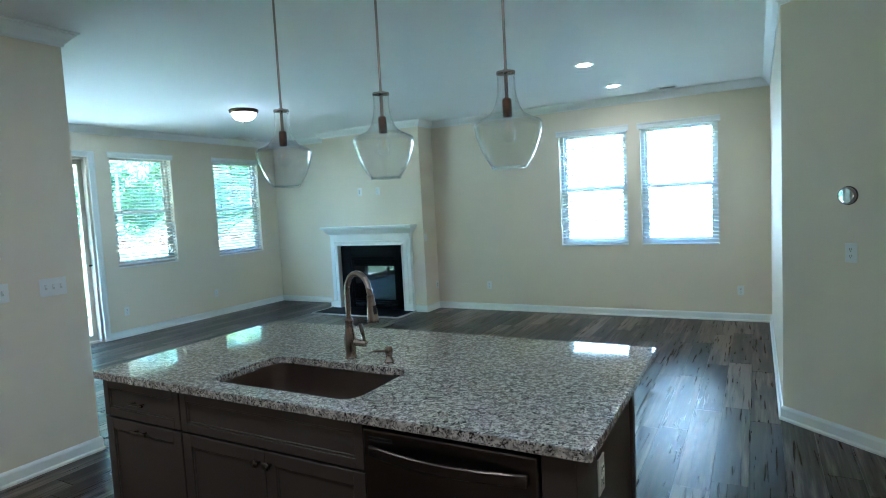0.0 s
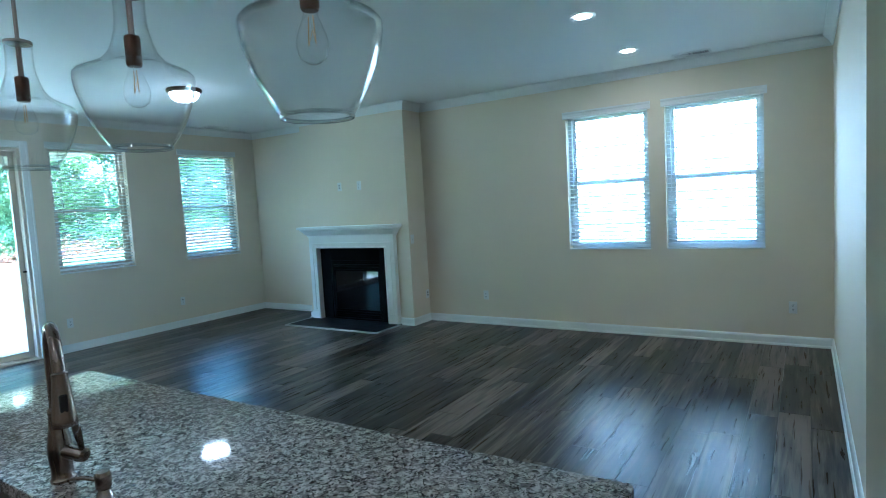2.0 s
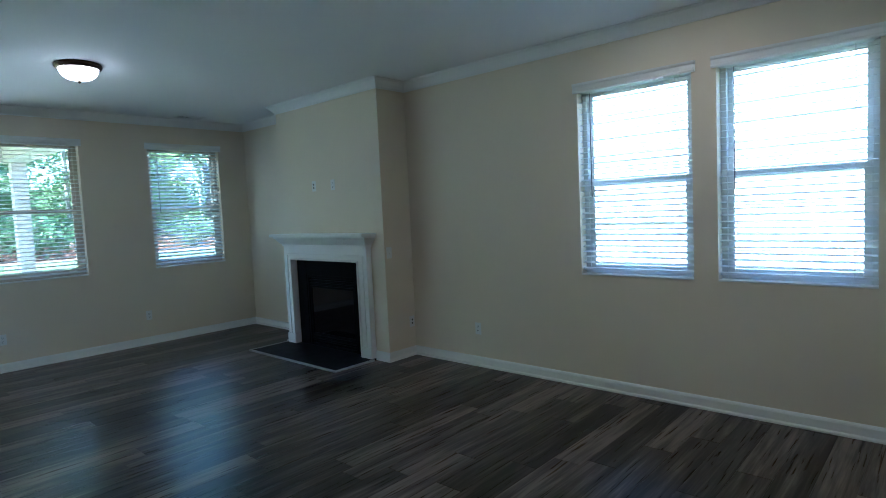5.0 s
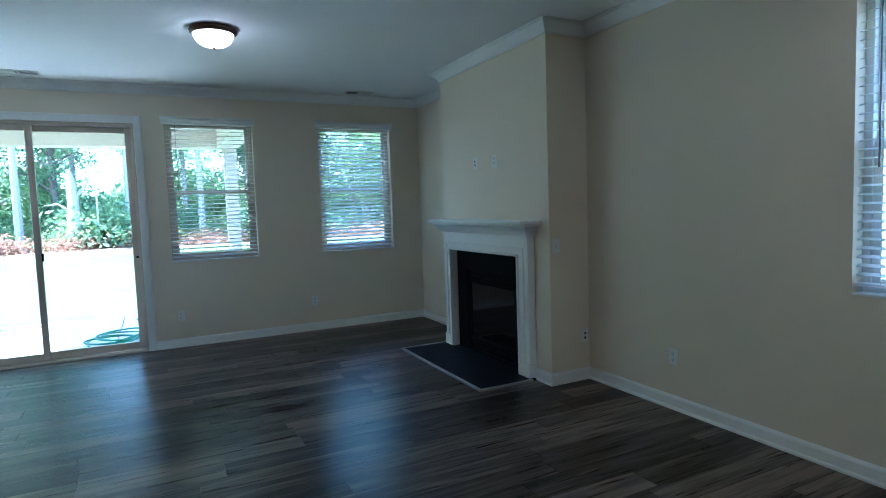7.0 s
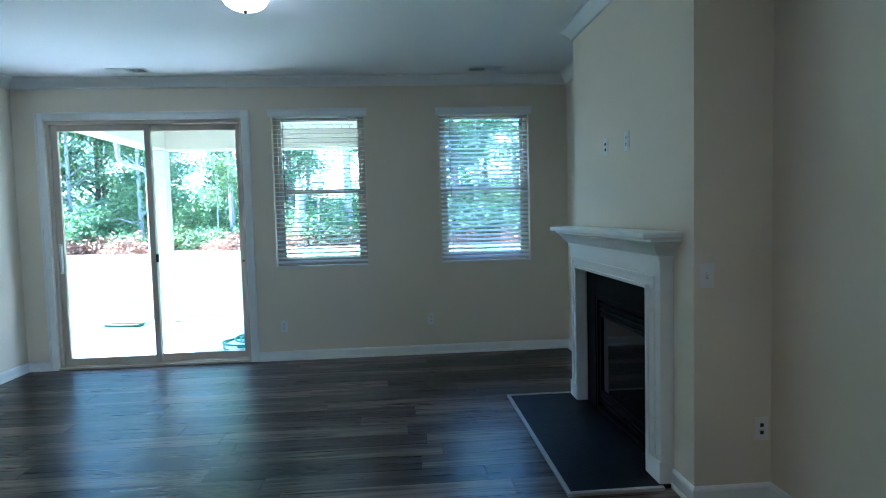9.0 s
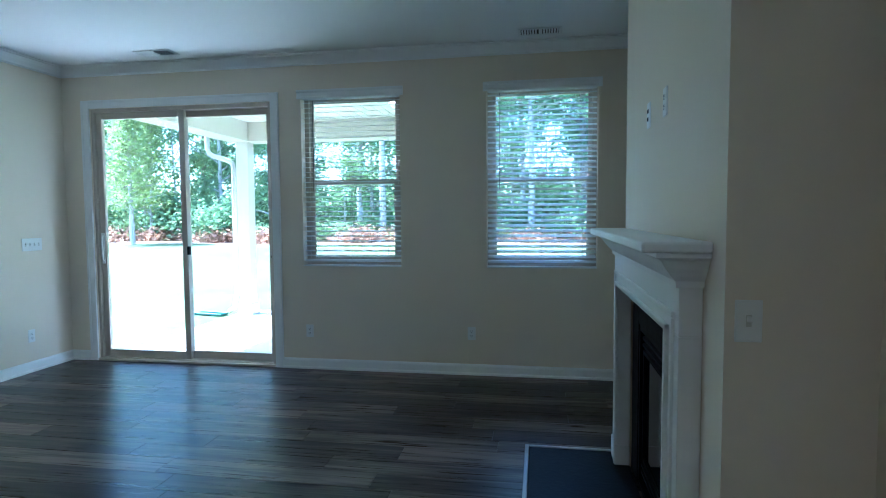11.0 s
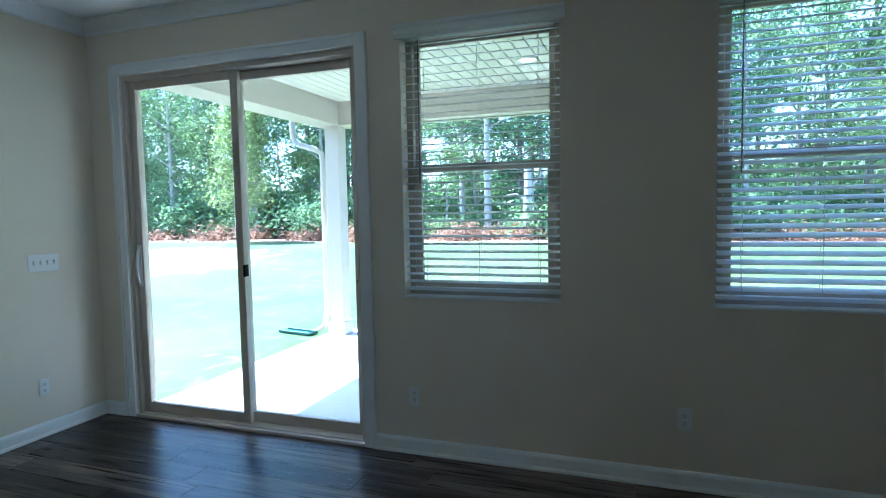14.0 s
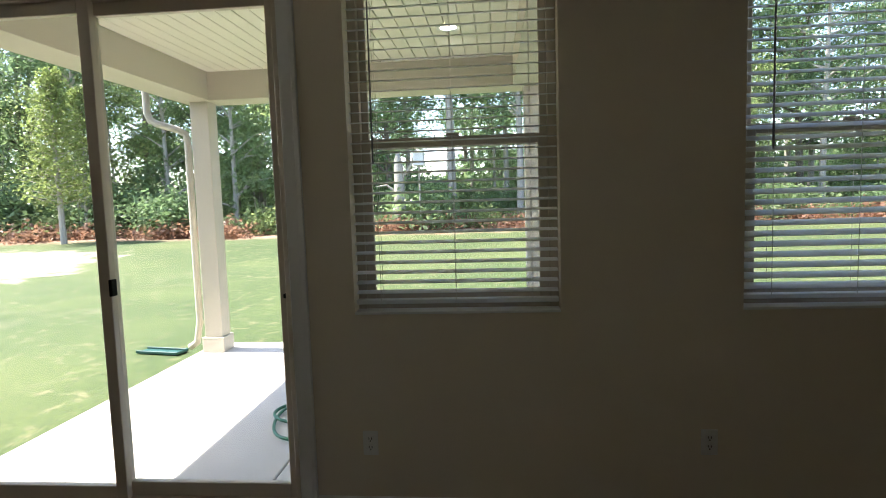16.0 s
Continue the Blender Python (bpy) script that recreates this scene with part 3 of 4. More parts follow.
part("inner_trim", bbox(-0.624, -0.086, 1.015, 0.624, -0.068, 1.035, 0.004), WHITE, hd)
part("crown", sweep([(-0.755, 0.0), (-0.755, -0.07), (0.755, -0.07), (0.755, 0.0)], [(-0.01, 1.175), (0.012, 1.175), (0.014, 1.195), (0.03, 1.21), (0.05, 1.235), (0.068, 1.262), (0.085, 1.272), (0.085, 1.2855), (-0.01, 1.2855)]), WHITE, mantel, "stepped crown moulding under the shelf")
part("shelf", bevelled(boxes((-0.855, -0.2, 1.286, 0.855, 0.0, 1.32)), 0.009, 3), WHITE, mantel)

hearth = thing("hearth", pose(FC, CHY, 0), "flat black slate hearth edged with pale strips", "hearth")
part("hearth_slab", bbox(-0.778, -0.55, 0.0, 0.778, -0.0, 0.016, 0.002, 1), SLATE, hearth)
part("edge_strip", bbox(-0.805, -0.575, 0.0, 0.805, -0.552, 0.02, 0.004), STRIP, hearth, "pale edge strip")
for s in (-1, 1):
    a, c = sorted((s * 0.78, s * 0.805))
    part("edge_strip", bbox(a, -0.551, 0.0, c, -0.03 if s < 0 else -0.07, 0.02, 0.004), STRIP, hearth, "pale edge strip")


# ---- plates on the walls: x across, y into the wall, z up, origin at the centre ----
def plate(kind, m, gangs=1, group=""):
    labels = {"switch": "white light switch plate with %s" % ("one toggle" if gangs == 1 else "%d toggles" % gangs), "outlet": "white duplex wall outlet", "media": "white media outlet plate with dark jacks", "blank": "white blank cover plate"}
    t = thing("light_switch" if kind == "switch" else "wall_outlet", m, labels[kind], "switch" if kind == "switch" else "outlet", group or ("light switches" if kind == "switch" else "wall outlets"))
    w = 0.07 + 0.046 * (gangs - 1)
    part("cover_plate", bbox(-w / 2, -0.006, -0.0575, w / 2, 0.0, 0.0575, 0.003), PLATE, t)
    for g in range(gangs):
        x = (g - (gangs - 1) / 2) * 0.046
        if kind == "switch":
            part("toggle", bevelled(boxes((x - 0.005, -0.018, -0.002, x + 0.005, -0.005, 0.014)), 0.002, 1), PLATE, t)
            part("toggle_slot", boxes((x - 0.007, -0.0068, -0.015, x + 0.007, -0.0055, 0.017)), CORD, t)
        if kind == "outlet":
            for s in (-1, 1):
                r = part("receptacle", bbox(x - 0.016, -0.0085, s * 0.02 - 0.014, x + 0.016, -0.005, s * 0.02 + 0.014, 0.004), PLATE, t)
                part("slots", boxes((x - 0.008, -0.0092, s * 0.02 - 0.002, x - 0.005, -0.0083, s * 0.02 + 0.008), (x + 0.005, -0.0092, s * 0.02 - 0.002, x + 0.008, -0.0083, s * 0.02 + 0.008), (x - 0.003, -0.0092, s * 0.02 - 0.011, x + 0.003, -0.0083, s * 0.02 - 0.006)), DOT, r)
        if kind == "media":
            for s in (-1, 1):
                part("jack", bbox(x - 0.009, -0.01, s * 0.018 - 0.009, x + 0.009, -0.005, s * 0.018 + 0.009, 0.002, 1), DOT, t)
    return t


plate("outlet", pose(XW, 5.457, 0.35, 0, 0, 90))
plate("outlet", pose(XW, 6.95, 0.365, 0, 0, 90))
plate("switch", pose(-6.795, YS, 1.16, 0, 0, 180), 4)
plate("outlet", pose(-6.745, YS, 0.328, 0, 0, 180))
plate("outlet", pose(-3.065, YN, 0.367))
plate("outlet", pose(0.23, YN, 0.37))
plate("media", pose(-5.045, CHY, 1.85))
plate("outlet", pose(-4.70, CHY, 1.846))
plate("switch", pose(CH1, 8.085, 1.112, 0, 0, 90))
plate("media", pose(CH1, 8.36, 0.362, 0, 0, 90))
plate("switch", pose(XK, 2.767, 1.177, 0, 0, 90), 3)
plate("switch", pose(XK, 2.455, 1.177, 0, 0, 90), 2)
ANG = math.degrees(math.atan2(YD - 5.178, XB - XE))
plate("outlet", pose(0.897, 4.869, 1.165, 0, 0, ANG))
th = thing("thermostat", pose(0.884, 4.88, 1.505, 0, 0, ANG), "round steel thermostat with a mirrored face", "thermostat")
rot = Matrix.Rotation(radians(90), 4, "X")
for nm, prof, mt in (("trim_plate", [(0, 0), (0.056, 0), (0.056, 0.006), (0, 0.006)], DARKNICKEL), ("dial_ring", [(0.043, 0.006), (0.05, 0.006), (0.051, 0.024), (0.048, 0.03), (0.043, 0.03)], STEEL), ("face", [(0, 0.006), (0.0435, 0.006), (0.0435, 0.027), (0.024, 0.029), (0, 0.0295)], MIRROR)):
    b = lathe(prof, 32)
    b.transform(rot)
    part(nm, b, mt, th, "", True)


# ---- ceiling fixtures ----
fl = thing("ceiling_light", pose(-4.99, 5.755, CEIL), "lit flush ceiling light with bronze rim and frosted glass", "ceiling light")
part("rim", lathe([(0.0, 0), (0.165, 0), (0.172, -0.012), (0.168, -0.03), (0.155, -0.042), (0.145, -0.042), (0.145, -0.02), (0.0, -0.018)], 40), BRONZE, fl, "dark bronze rim", True)
part("glass_bowl", lathe([(0.144, -0.036), (0.14, -0.06), (0.12, -0.095), (0.085, -0.118), (0.045, -0.13), (0.0, -0.133)], 40), DOMEGLASS, fl, "glowing frosted bowl", True)
part("finial", lathe([(0.0, -0.131), (0.011, -0.133), (0.012, -0.143), (0.006, -0.152), (0.0, -0.154)], 16), BRONZE, fl, "", True)
can = thing("recessed_light", pose(-1.03, 6.33, CEIL), "lit round recessed ceiling light with white trim", "recessed light", "recessed lights")
part("trim_ring", lathe([(0.062, -0.001), (0.092, -0.001), (0.095, -0.006), (0.09, -0.01), (0.062, -0.006)], 36, loop=True), WHITE, can, "", True)
part("lens", lathe([(0.0, -0.004), (0.0615, -0.004)], 36), CANGLASS, can, "glowing lens")
for x, y in ((-1.03, 7.6), (-2.4, 1.3), (-0.6, 1.2), (1.2, 1.5), (-1.6, -1.0), (0.6, -1.0)):
    copy_thing(can, pose(x, y, CEIL))


def vent(x, y, turn):
    t = thing("ceiling_vent", pose(x, y, CEIL, 0, 0, turn), "white metal air vent in the ceiling", "vent", "ceiling vents")
    w, d = 0.17, 0.085
    part("frame", ring(-w, -d, w, d, 0, 0.008, 0.022), WHITE, t)
    t.children[-1].data.transform(Matrix.Rotation(radians(90), 4, "X"))
    t.children[-1].data.transform(Matrix.Translation((0, 0, -0.009)))
    # near-black sheet stands in for the shade of the duct behind the slats
    part("backing", boxes((-w + 0.02, -d + 0.02, -0.003, w - 0.02, d - 0.02, -0.001)), DOT, t)
    for k in range(14):
        xx = -w + 0.035 + k * 0.021
        if abs(xx) < 0.012:
            continue
        bm = boxes((-0.008, -d + 0.021, -0.0007, 0.008, d - 0.021, 0.0007))
        bm.transform(Matrix.Translation((xx, 0, -0.0075)) @ Matrix.Rotation(radians(-35 if xx < 0 else 35), 4, "Y"))
        part("slat", bm, WHITE, t)
    part("divider", boxes((-0.008, -d + 0.021, -0.008, 0.008, d - 0.021, -0.001)), WHITE, t)
    return t


vent(-6.9, 4.215, 90)
vent(-6.93, 7.53, 90)
vent(-0.58, 8.18, 0)

# pendants over the island
pen = thing("pendant_lamp", pose(-1.712, 2.965, 0), "clear glass bell pendant lamp on a nickel rod", "pendant lamp", "pendants over the island")
part("canopy", lathe([(0, CEIL), (0.06, CEIL), (0.06, CEIL - 0.012), (0.045, CEIL - 0.022), (0.012, CEIL - 0.026), (0, CEIL - 0.026)], 28), NICKEL, pen, "", True)
part("rod", tube([(0, 0, CEIL - 0.02), (0, 0, 2.45), (0, 0, 2.095)], 0.0058, 12), NICKEL, pen, "slim nickel rod", True)
part("cap", lathe([(0, 2.106), (0.012, 2.106), (0.014, 2.1), (0.038, 2.098), (0.039, 2.09), (0.012, 2.088), (0, 2.088)], 28), NICKEL, pen, "", True)
part("stem", tube([(0, 0, 2.085), (0, 0, 1.985)], 0.0075, 12), NICKEL, pen)
part("socket", lathe([(0, 1.99), (0.017, 1.99), (0.019, 1.985), (0.019, 1.92), (0.016, 1.915), (0, 1.915)], 24), BRONZE, pen, "bronze socket", True)
outer = [(0.037, 2.09), (0.037, 2.04), (0.039, 2.01), (0.046, 1.98), (0.06, 1.95), (0.082, 1.925), (0.114, 1.91), (0.14, 1.899), (0.1475, 1.89), (0.148, 1.876), (0.143, 1.845), (0.131, 1.81), (0.114, 1.77), (0.095, 1.738), (0.079, 1.718), (0.074, 1.713)]
outer = [(r if z > 1.97 else r * 0.94, z) for r, z in outer]
prof = outer + [(max(r - 0.0022, 0.03), z) for r, z in reversed(outer)]
shade = part("shade", lathe(prof, 48, loop=True), SCREEN, pen, "seeded clear glass bell shade", True)
part("rim", lathe([(0.068, 1.712), (0.069, 1.708), (0.072, 1.7075), (0.074, 1.711), (0.073, 1.7155), (0.07, 1.716)], 48, loop=True), RIMGLASS, shade, "thick rounded glass rim", True).visible_shadow = False
bulb = part("bulb", lathe([(0.013, 1.918), (0.015, 1.904), (0.024, 1.882), (0.031, 1.86), (0.032, 1.844), (0.026, 1.824), (0.012, 1.814), (0, 1.813)], 24), SCREEN, pen, "clear globe bulb", True)
part("filament", tube([(-0.006, 0, 1.905), (-0.01, 0, 1.85), (0, 0.003, 1.88), (0.01, 0, 1.85), (0.006, 0, 1.905)], 0.0012, 6), FILAMENT, bulb)
for ob in (shade, bulb):
    ob.visible_shadow = False
for x in (-1.095, -0.48):
    copy_thing(pen, pose(x, 2.965, 0))

# ---- kitchen island ----
ISLE = (-0.012, -0.031)
X0, X1, Y0, Y1 = -2.195, 0.037, 2.215, 3.338
SX0, SX1, SY0, SY1, SR = -1.545, -0.815, 2.312, 2.70, 0.07


def round_rect(x0, y0, x1, y1, r, n=6):
    pts = []
    for cx, cy, a0 in ((x1 - r, y1 - r, 0), (x0 + r, y1 - r, 90), (x0 + r, y0 + r, 180), (x1 - r, y0 + r, 270)):
        for k in range(n + 1):
            a = radians(a0 + 90 * k / n)
            pts.append((cx + r * math.cos(a), cy + r * math.sin(a)))
    return pts


def holed_slab(outer, inner, z0, z1):
    bm = bmesh.new()
    edges = []
    loops = []
    for z in (z0, z1):
        loops.append([[bm.verts.new((x, y, z)) for x, y in pts] for pts in (outer, inner)])
    for side in (0, 1):
        es = []
        for vs in loops[side]:
            es += [bm.edges.new((vs[i], vs[(i + 1) % len(vs)])) for i in range(len(vs))]
        bmesh.ops.triangle_fill(bm, use_beauty=True, use_dissolve=False, edges=es)
    for k in (0, 1):
        a, c = loops[0][k], loops[1][k]
        for i in range(len(a)):
            j = (i + 1) % len(a)
            bm.faces.new((a[i], a[j], c[j], c[i]))
    bmesh.ops.recalc_face_normals(bm, faces=bm.faces)
    top = [e for e in bm.edges if len(e.link_faces) == 2 and abs(e.link_faces[0].normal.dot(e.link_faces[1].normal)) < 0.5]
    bmesh.ops.bevel(bm, geom=top, offset=0.004, segments=2, affect="EDGES", clamp_overlap=True)
    return bm


top = tagged(new("countertop", mesh_of("countertop", holed_slab(round_rect(X0, Y0, X1, Y1, 0.012, 3), round_rect(SX0, SY0, SX1, SY1, SR), 0.882, 0.914), GRANITE)), "polished speckled grey granite island countertop with sink cutout", "countertop")
top.location = (*ISLE, 0)


def front(name, x0, z0, x1, z1, y, parent, rail=0.05):
    """A framed front with a recessed, beaded panel."""
    f = part(name, ring(x0, z0, x1, z1, y, y + 0.02, rail, bev=0.0015), CABINET, parent)
    part("panel", boxes((x0 + rail - 0.001, y + 0.009, z0 + rail - 0.001, x1 - rail + 0.001, y + 0.018, z1 - rail + 0.001)), CABINET, f)
    part("bead", ring(x0 + rail, z0 + rail, x1 - rail, z1 - rail, y + 0.0045, y + 0.012, 0.009, bev=0.002), CABINET, f)
    return f


def pull(x, z, y, parent):
    bm = tube([(x - 0.03, y, z), (x - 0.03, y - 0.022, z), (x + 0.03, y - 0.022, z), (x + 0.03, y, z)], 0.004, 8)
    tube([(x - 0.05, y - 0.022, z), (x + 0.05, y - 0.022, z)], 0.005, 8, bm)
    part("handle", bm, DARKNICKEL, parent, "dark nickel bar handle")


def knob(x, z, y, parent):
    b = lathe([(0, 0), (0.006, 0), (0.006, 0.012), (0.014, 0.018), (0.015, 0.024), (0.01, 0.029), (0, 0.03)], 16)
    b.transform(Matrix.Translation((x, y, z)) @ Matrix.Rotation(radians(90), 4, "X"))
    part("knob", b, DARKNICKEL, parent, "round dark nickel knob", True)


YF = 2.245
c1 = thing("base_cabinet", pose(*ISLE, 0), "dark grey painted island cabinet with drawer above a door", "cabinet", "island cabinets")
part("body", boxes((-2.175, YF + 0.021, 0.1, -1.652, 2.96, 0.88)), CABINET, c1)
part("toe_kick", boxes((-2.175, YF + 0.08, 0.0, -1.652, 2.96, 0.1)), CABINET, c1)
d = front("drawer_front", -2.172, 0.71, -1.656, 0.872, YF, c1, 0.035)
pull(-1.915, 0.79, YF, d)
d = front("door", -2.172, 0.112, -1.656, 0.70, YF, c1)
pull(-1.915, 0.665, YF, d)
c2 = thing("sink_cabinet", pose(*ISLE, 0), "dark grey painted sink cabinet with two doors", "cabinet", "island cabinets")
part("body", boxes((-1.65, YF + 0.021, 0.1, -0.722, YF + 0.04, 0.88), (-1.65, YF + 0.04, 0.1, -1.632, 2.96, 0.88), (-0.74, YF + 0.04, 0.1, -0.722, 2.96, 0.88), (-1.632, 2.94, 0.1, -0.74, 2.96, 0.88), (-1.632, YF + 0.04, 0.1, -0.74, 2.94, 0.12)), CABINET, c2)
part("toe_kick", boxes((-1.65, YF + 0.08, 0.0, -0.722, 2.96, 0.1)), CABINET, c2)
front("false_front", -1.647, 0.71, -0.726, 0.872, YF, c2, 0.035)
for a, c, kx in ((-1.647, -1.189, -1.215), (-1.185, -0.726, -1.158)):
    d = front("door", a, 0.112, c, 0.70, YF, c2)
    knob(kx, 0.655, YF, d)
dw = thing("dishwasher", pose(*ISLE, 0), "black stainless dishwasher with a curved bar handle", "dishwasher")
part("tub", boxes((-0.715, YF + 0.03, 0.02, -0.118, 2.85, 0.868)), INSIDE, dw)
dd = part("door", bbox(-0.715, YF - 0.012, 0.11, -0.118, YF + 0.028, 0.862, 0.006), DARKSTEEL, dw)
part("vent_grille", boxes((-0.69, YF - 0.0135, 0.825, -0.6, YF - 0.011, 0.829), (-0.69, YF - 0.0135, 0.835, -0.6, YF - 0.011, 0.839)), DOT, dd)
pts = [(-0.685 + 0.54 * k / 12, YF - 0.02 - 0.035 * math.sin(math.pi * k / 12), 0.795) for k in range(13)]
bm = bmesh.new()
prev = None
for p in pts:
    r = [bm.verts.new((p[0], p[1] + a, p[2] + b)) for a, b in ((-0.008, -0.018), (-0.008, 0.018), (0.006, 0.018), (0.006, -0.018))]
    if prev:
        for i in range(4):
            bm.faces.new((prev[i], prev[(i + 1) % 4], r[(i + 1) % 4], r[i]))
    else:
        bm.faces.new(r[::-1])
    prev = r
bm.faces.new(prev)
part("handle", bevelled(bm, 0.003, 1), DARKSTEEL, dd, "curved stainless bar handle", True)
part("kick_plate", boxes((-0.715, YF + 0.06, 0.0, -0.118, YF + 0.08, 0.105)), BLACK, dw)
ep = thing("end_panel", pose(*ISLE, 0), "dark grey painted island end panel", "panel")
part("board", bbox(-0.112, YF, 0.0, -0.012, 2.96, 0.88, 0.003), CABINET, ep)
part("corner_trim", bbox(-0.07, 2.962, 0.0, 0.0, 3.0, 0.88, 0.003), CABINET, ep)
bp = thing("back_panel", pose(*ISLE, 0), "dark grey painted island back panel", "panel")
part("board", bbox(-2.175, 2.962, 0.0, -0.072, 2.98, 0.88, 0.002), CABINET, bp)
plate("outlet", pose(-0.024, 2.464, 0.72, 0, 0, 90))

# sink: a basin with rounded corners, hung under the cutout
sink = thing("sink", pose(*ISLE, 0), "undermount single-bowl stainless steel sink", "sink")
bm = bmesh.new()
levels = [(0.012, 0.881, SR + 0.012), (0.004, 0.881, SR), (0.004, 0.74, SR), (-0.004, 0.69, SR), (-0.03, 0.672, SR), (-0.2, 0.668, 0.02)]
rings = [[bm.verts.new((x, y, z)) for x, y in round_rect(SX0 - o, SY0 - o, SX1 + o, SY1 + o, max(0.02, r + o * 0.5))] for o, z, r in levels[:-1]]
rings.append([bm.verts.new(((SX0 + SX1) / 2 + ((v.co.x - (SX0 + SX1) / 2) * 0.12), (SY0 + SY1) / 2 + (v.co.y - (SY0 + SY1) / 2) * 0.2, 0.667)) for v in rings[-1]])
for a, c in zip(rings, rings[1:]):
    for i in range(len(a)):
        j = (i + 1) % len(a)
        bm.faces.new((a[i], a[j], c[j], c[i]))
bm.faces.new(rings[-1])
bmesh.ops.recalc_face_normals(bm, faces=bm.faces)
part("basin", bm, STEEL, sink, "", True)
part("drain", lathe([(0, 0.6685), (0.045, 0.6685), (0.045, 0.6715), (0.038, 0.672), (0.03, 0.67), (0, 0.67)], 24, (SX0 + SX1) / 2, (SY0 + SY1) / 2), NICKEL, sink, "", True)

fa = thing("faucet", pose(-1.187, 2.744, 0.914, 0, 0, -18), "brushed nickel gooseneck pull-down kitchen faucet", "faucet")
part("base", lathe([(0, 0), (0.027, 0), (0.028, 0.006), (0.024, 0.012), (0.023, 0.03), (0.026, 0.06), (0.026, 0.09), (0.02, 0.125), (0.0165, 0.16), (0.018, 0.168), (0.018, 0.176), (0.013, 0.182), (0, 0.182)], 28), NICKEL, fa, "", True)
arc = [(0, 0, 0.17), (0, 0, 0.3)]
for k in range(1, 13):
    a = math.pi * k / 13
    arc.append((0.085 - 0.085 * math.cos(a), 0, 0.3 + 0.085 * math.sin(a)))
arc += [(0.174, 0, 0.285)]
part("spout", tube(arc, 0.0125, 16), NICKEL, fa, "arched spout", True)
bm = lathe([(0, 0.05), (0.013, 0.05), (0.0165, 0.046), (0.0155, 0.036), (0.018, 0.015), (0.0235, -0.045), (0.0255, -0.06), (0.023, -0.068), (0, -0.068)], 24)
bm.transform(Matrix.Translation((0.178, 0, 0.25)) @ Matrix.Rotation(radians(-6), 4, "Y"))
hd = part("spray_head", bm, NICKEL, fa, "", True)
part("button", bbox(0.196, -0.008, 0.215, 0.2035, 0.008, 0.255, 0.003), DOT, hd, "dark rocker button")
lv = part("lever_hub", tube([(0.012, 0.008, 0.075), (0.034, 0.024, 0.07), (0.044, 0.031, 0.068), (0.045, 0.032, 0.068), (0.06, 0.042, 0.066), (0.064, 0.045, 0.065)], [0.017, 0.0155, 0.015, 0.0175, 0.0165, 0.01], 16), NICKEL, fa, "", True)
part("lever", tube([(0.056, 0.039, 0.074), (0.053, 0.037, 0.095), (0.047, 0.033, 0.125), (0.043, 0.03, 0.15), (0.042, 0.029, 0.157)], [0.0055, 0.0075, 0.0095, 0.0085, 0.004], 12), DARKNICKEL, lv, "dark tapered lever", True)
sp = thing("soap_dispenser", pose(-0.975, 2.734, 0.914, 0, 0, 200), "brushed nickel countertop soap dispenser", "soap dispenser")
part("body", lathe([(0, 0), (0.021, 0), (0.022, 0.008), (0.016, 0.016), (0.012, 0.03), (0.016, 0.036), (0.017, 0.062), (0.014, 0.07), (0, 0.071)], 24), NICKEL, sp, "", True)
part("nozzle", tube([(0.01, 0, 0.05), (0.05, 0, 0.052), (0.085, 0, 0.047)], [0.006, 0.005, 0.004], 10), NICKEL, sp, "thin spout", True)

# ---- outside: ground, porch ----
def ground_z(x, y):
    t = min(1, max(0, (-12 - x) / 16))
    base = LAWN + 0.45 * t * t * (3 - 2 * t)
    near = max(0, 1 - abs(x + 18) / 60)
    return base + near * 0.05 * math.sin(x * 0.7 + 1.3 * math.sin(y * 0.4)) * (1 if x < -12 else 0)


cs = [-2000, -500, -150, -80] + [-60 + 1.0 * k for k in range(61)] + [20, 60, 150, 500, 2000]
rs = [-2000, -500, -150, -80] + [-40 + 1.25 * k for k in range(73)] + [80, 150, 500, 2000]
bm = bmesh.new()
grid = [[bm.verts.new((x, y, ground_z(x, y) if x < -7.5 else LAWN - 0.02)) for y in rs] for x in cs]
for i in range(len(cs) - 1):
    for j in range(len(rs) - 1):
        bm.faces.new((grid[i][j], grid[i + 1][j], grid[i + 1][j + 1], grid[i][j + 1]))
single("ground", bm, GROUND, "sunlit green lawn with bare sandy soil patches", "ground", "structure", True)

bm = bevelled(boxes((-11.1, 2.73, -0.35, XW - T - 0.001, 4.712, SLAB)), 0.012, 2)
patio = single("patio", bm, CONCRETE, "pale concrete patio slab with a joint", "pavement")
part("slab_section", bevelled(boxes((-11.1, 4.724, -0.35, XW - T - 0.001, 6.75, SLAB)), 0.012, 2), CONCRETE, patio)

porch = thing("porch", pose(-10.82, 2.88, SLAB), "cream painted covered porch with square posts and vinyl ceiling", "porch", "", "structure")
OX, OY, OZ = -10.82, 2.88, SLAB
PB, PT = 2.57, 2.865


def rel(x0, y0, z0, x1, y1, z1):
    return (x0 - OX, y0 - OY, z0 - OZ, x1 - OX, y1 - OY, z1 - OZ)


for y in (2.88, 6.43):
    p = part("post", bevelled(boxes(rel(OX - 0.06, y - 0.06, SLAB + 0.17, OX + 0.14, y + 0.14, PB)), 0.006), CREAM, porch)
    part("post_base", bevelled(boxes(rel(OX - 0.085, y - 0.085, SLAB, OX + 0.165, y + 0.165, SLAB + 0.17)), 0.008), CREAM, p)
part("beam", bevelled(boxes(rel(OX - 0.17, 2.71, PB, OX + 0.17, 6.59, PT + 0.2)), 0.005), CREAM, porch)
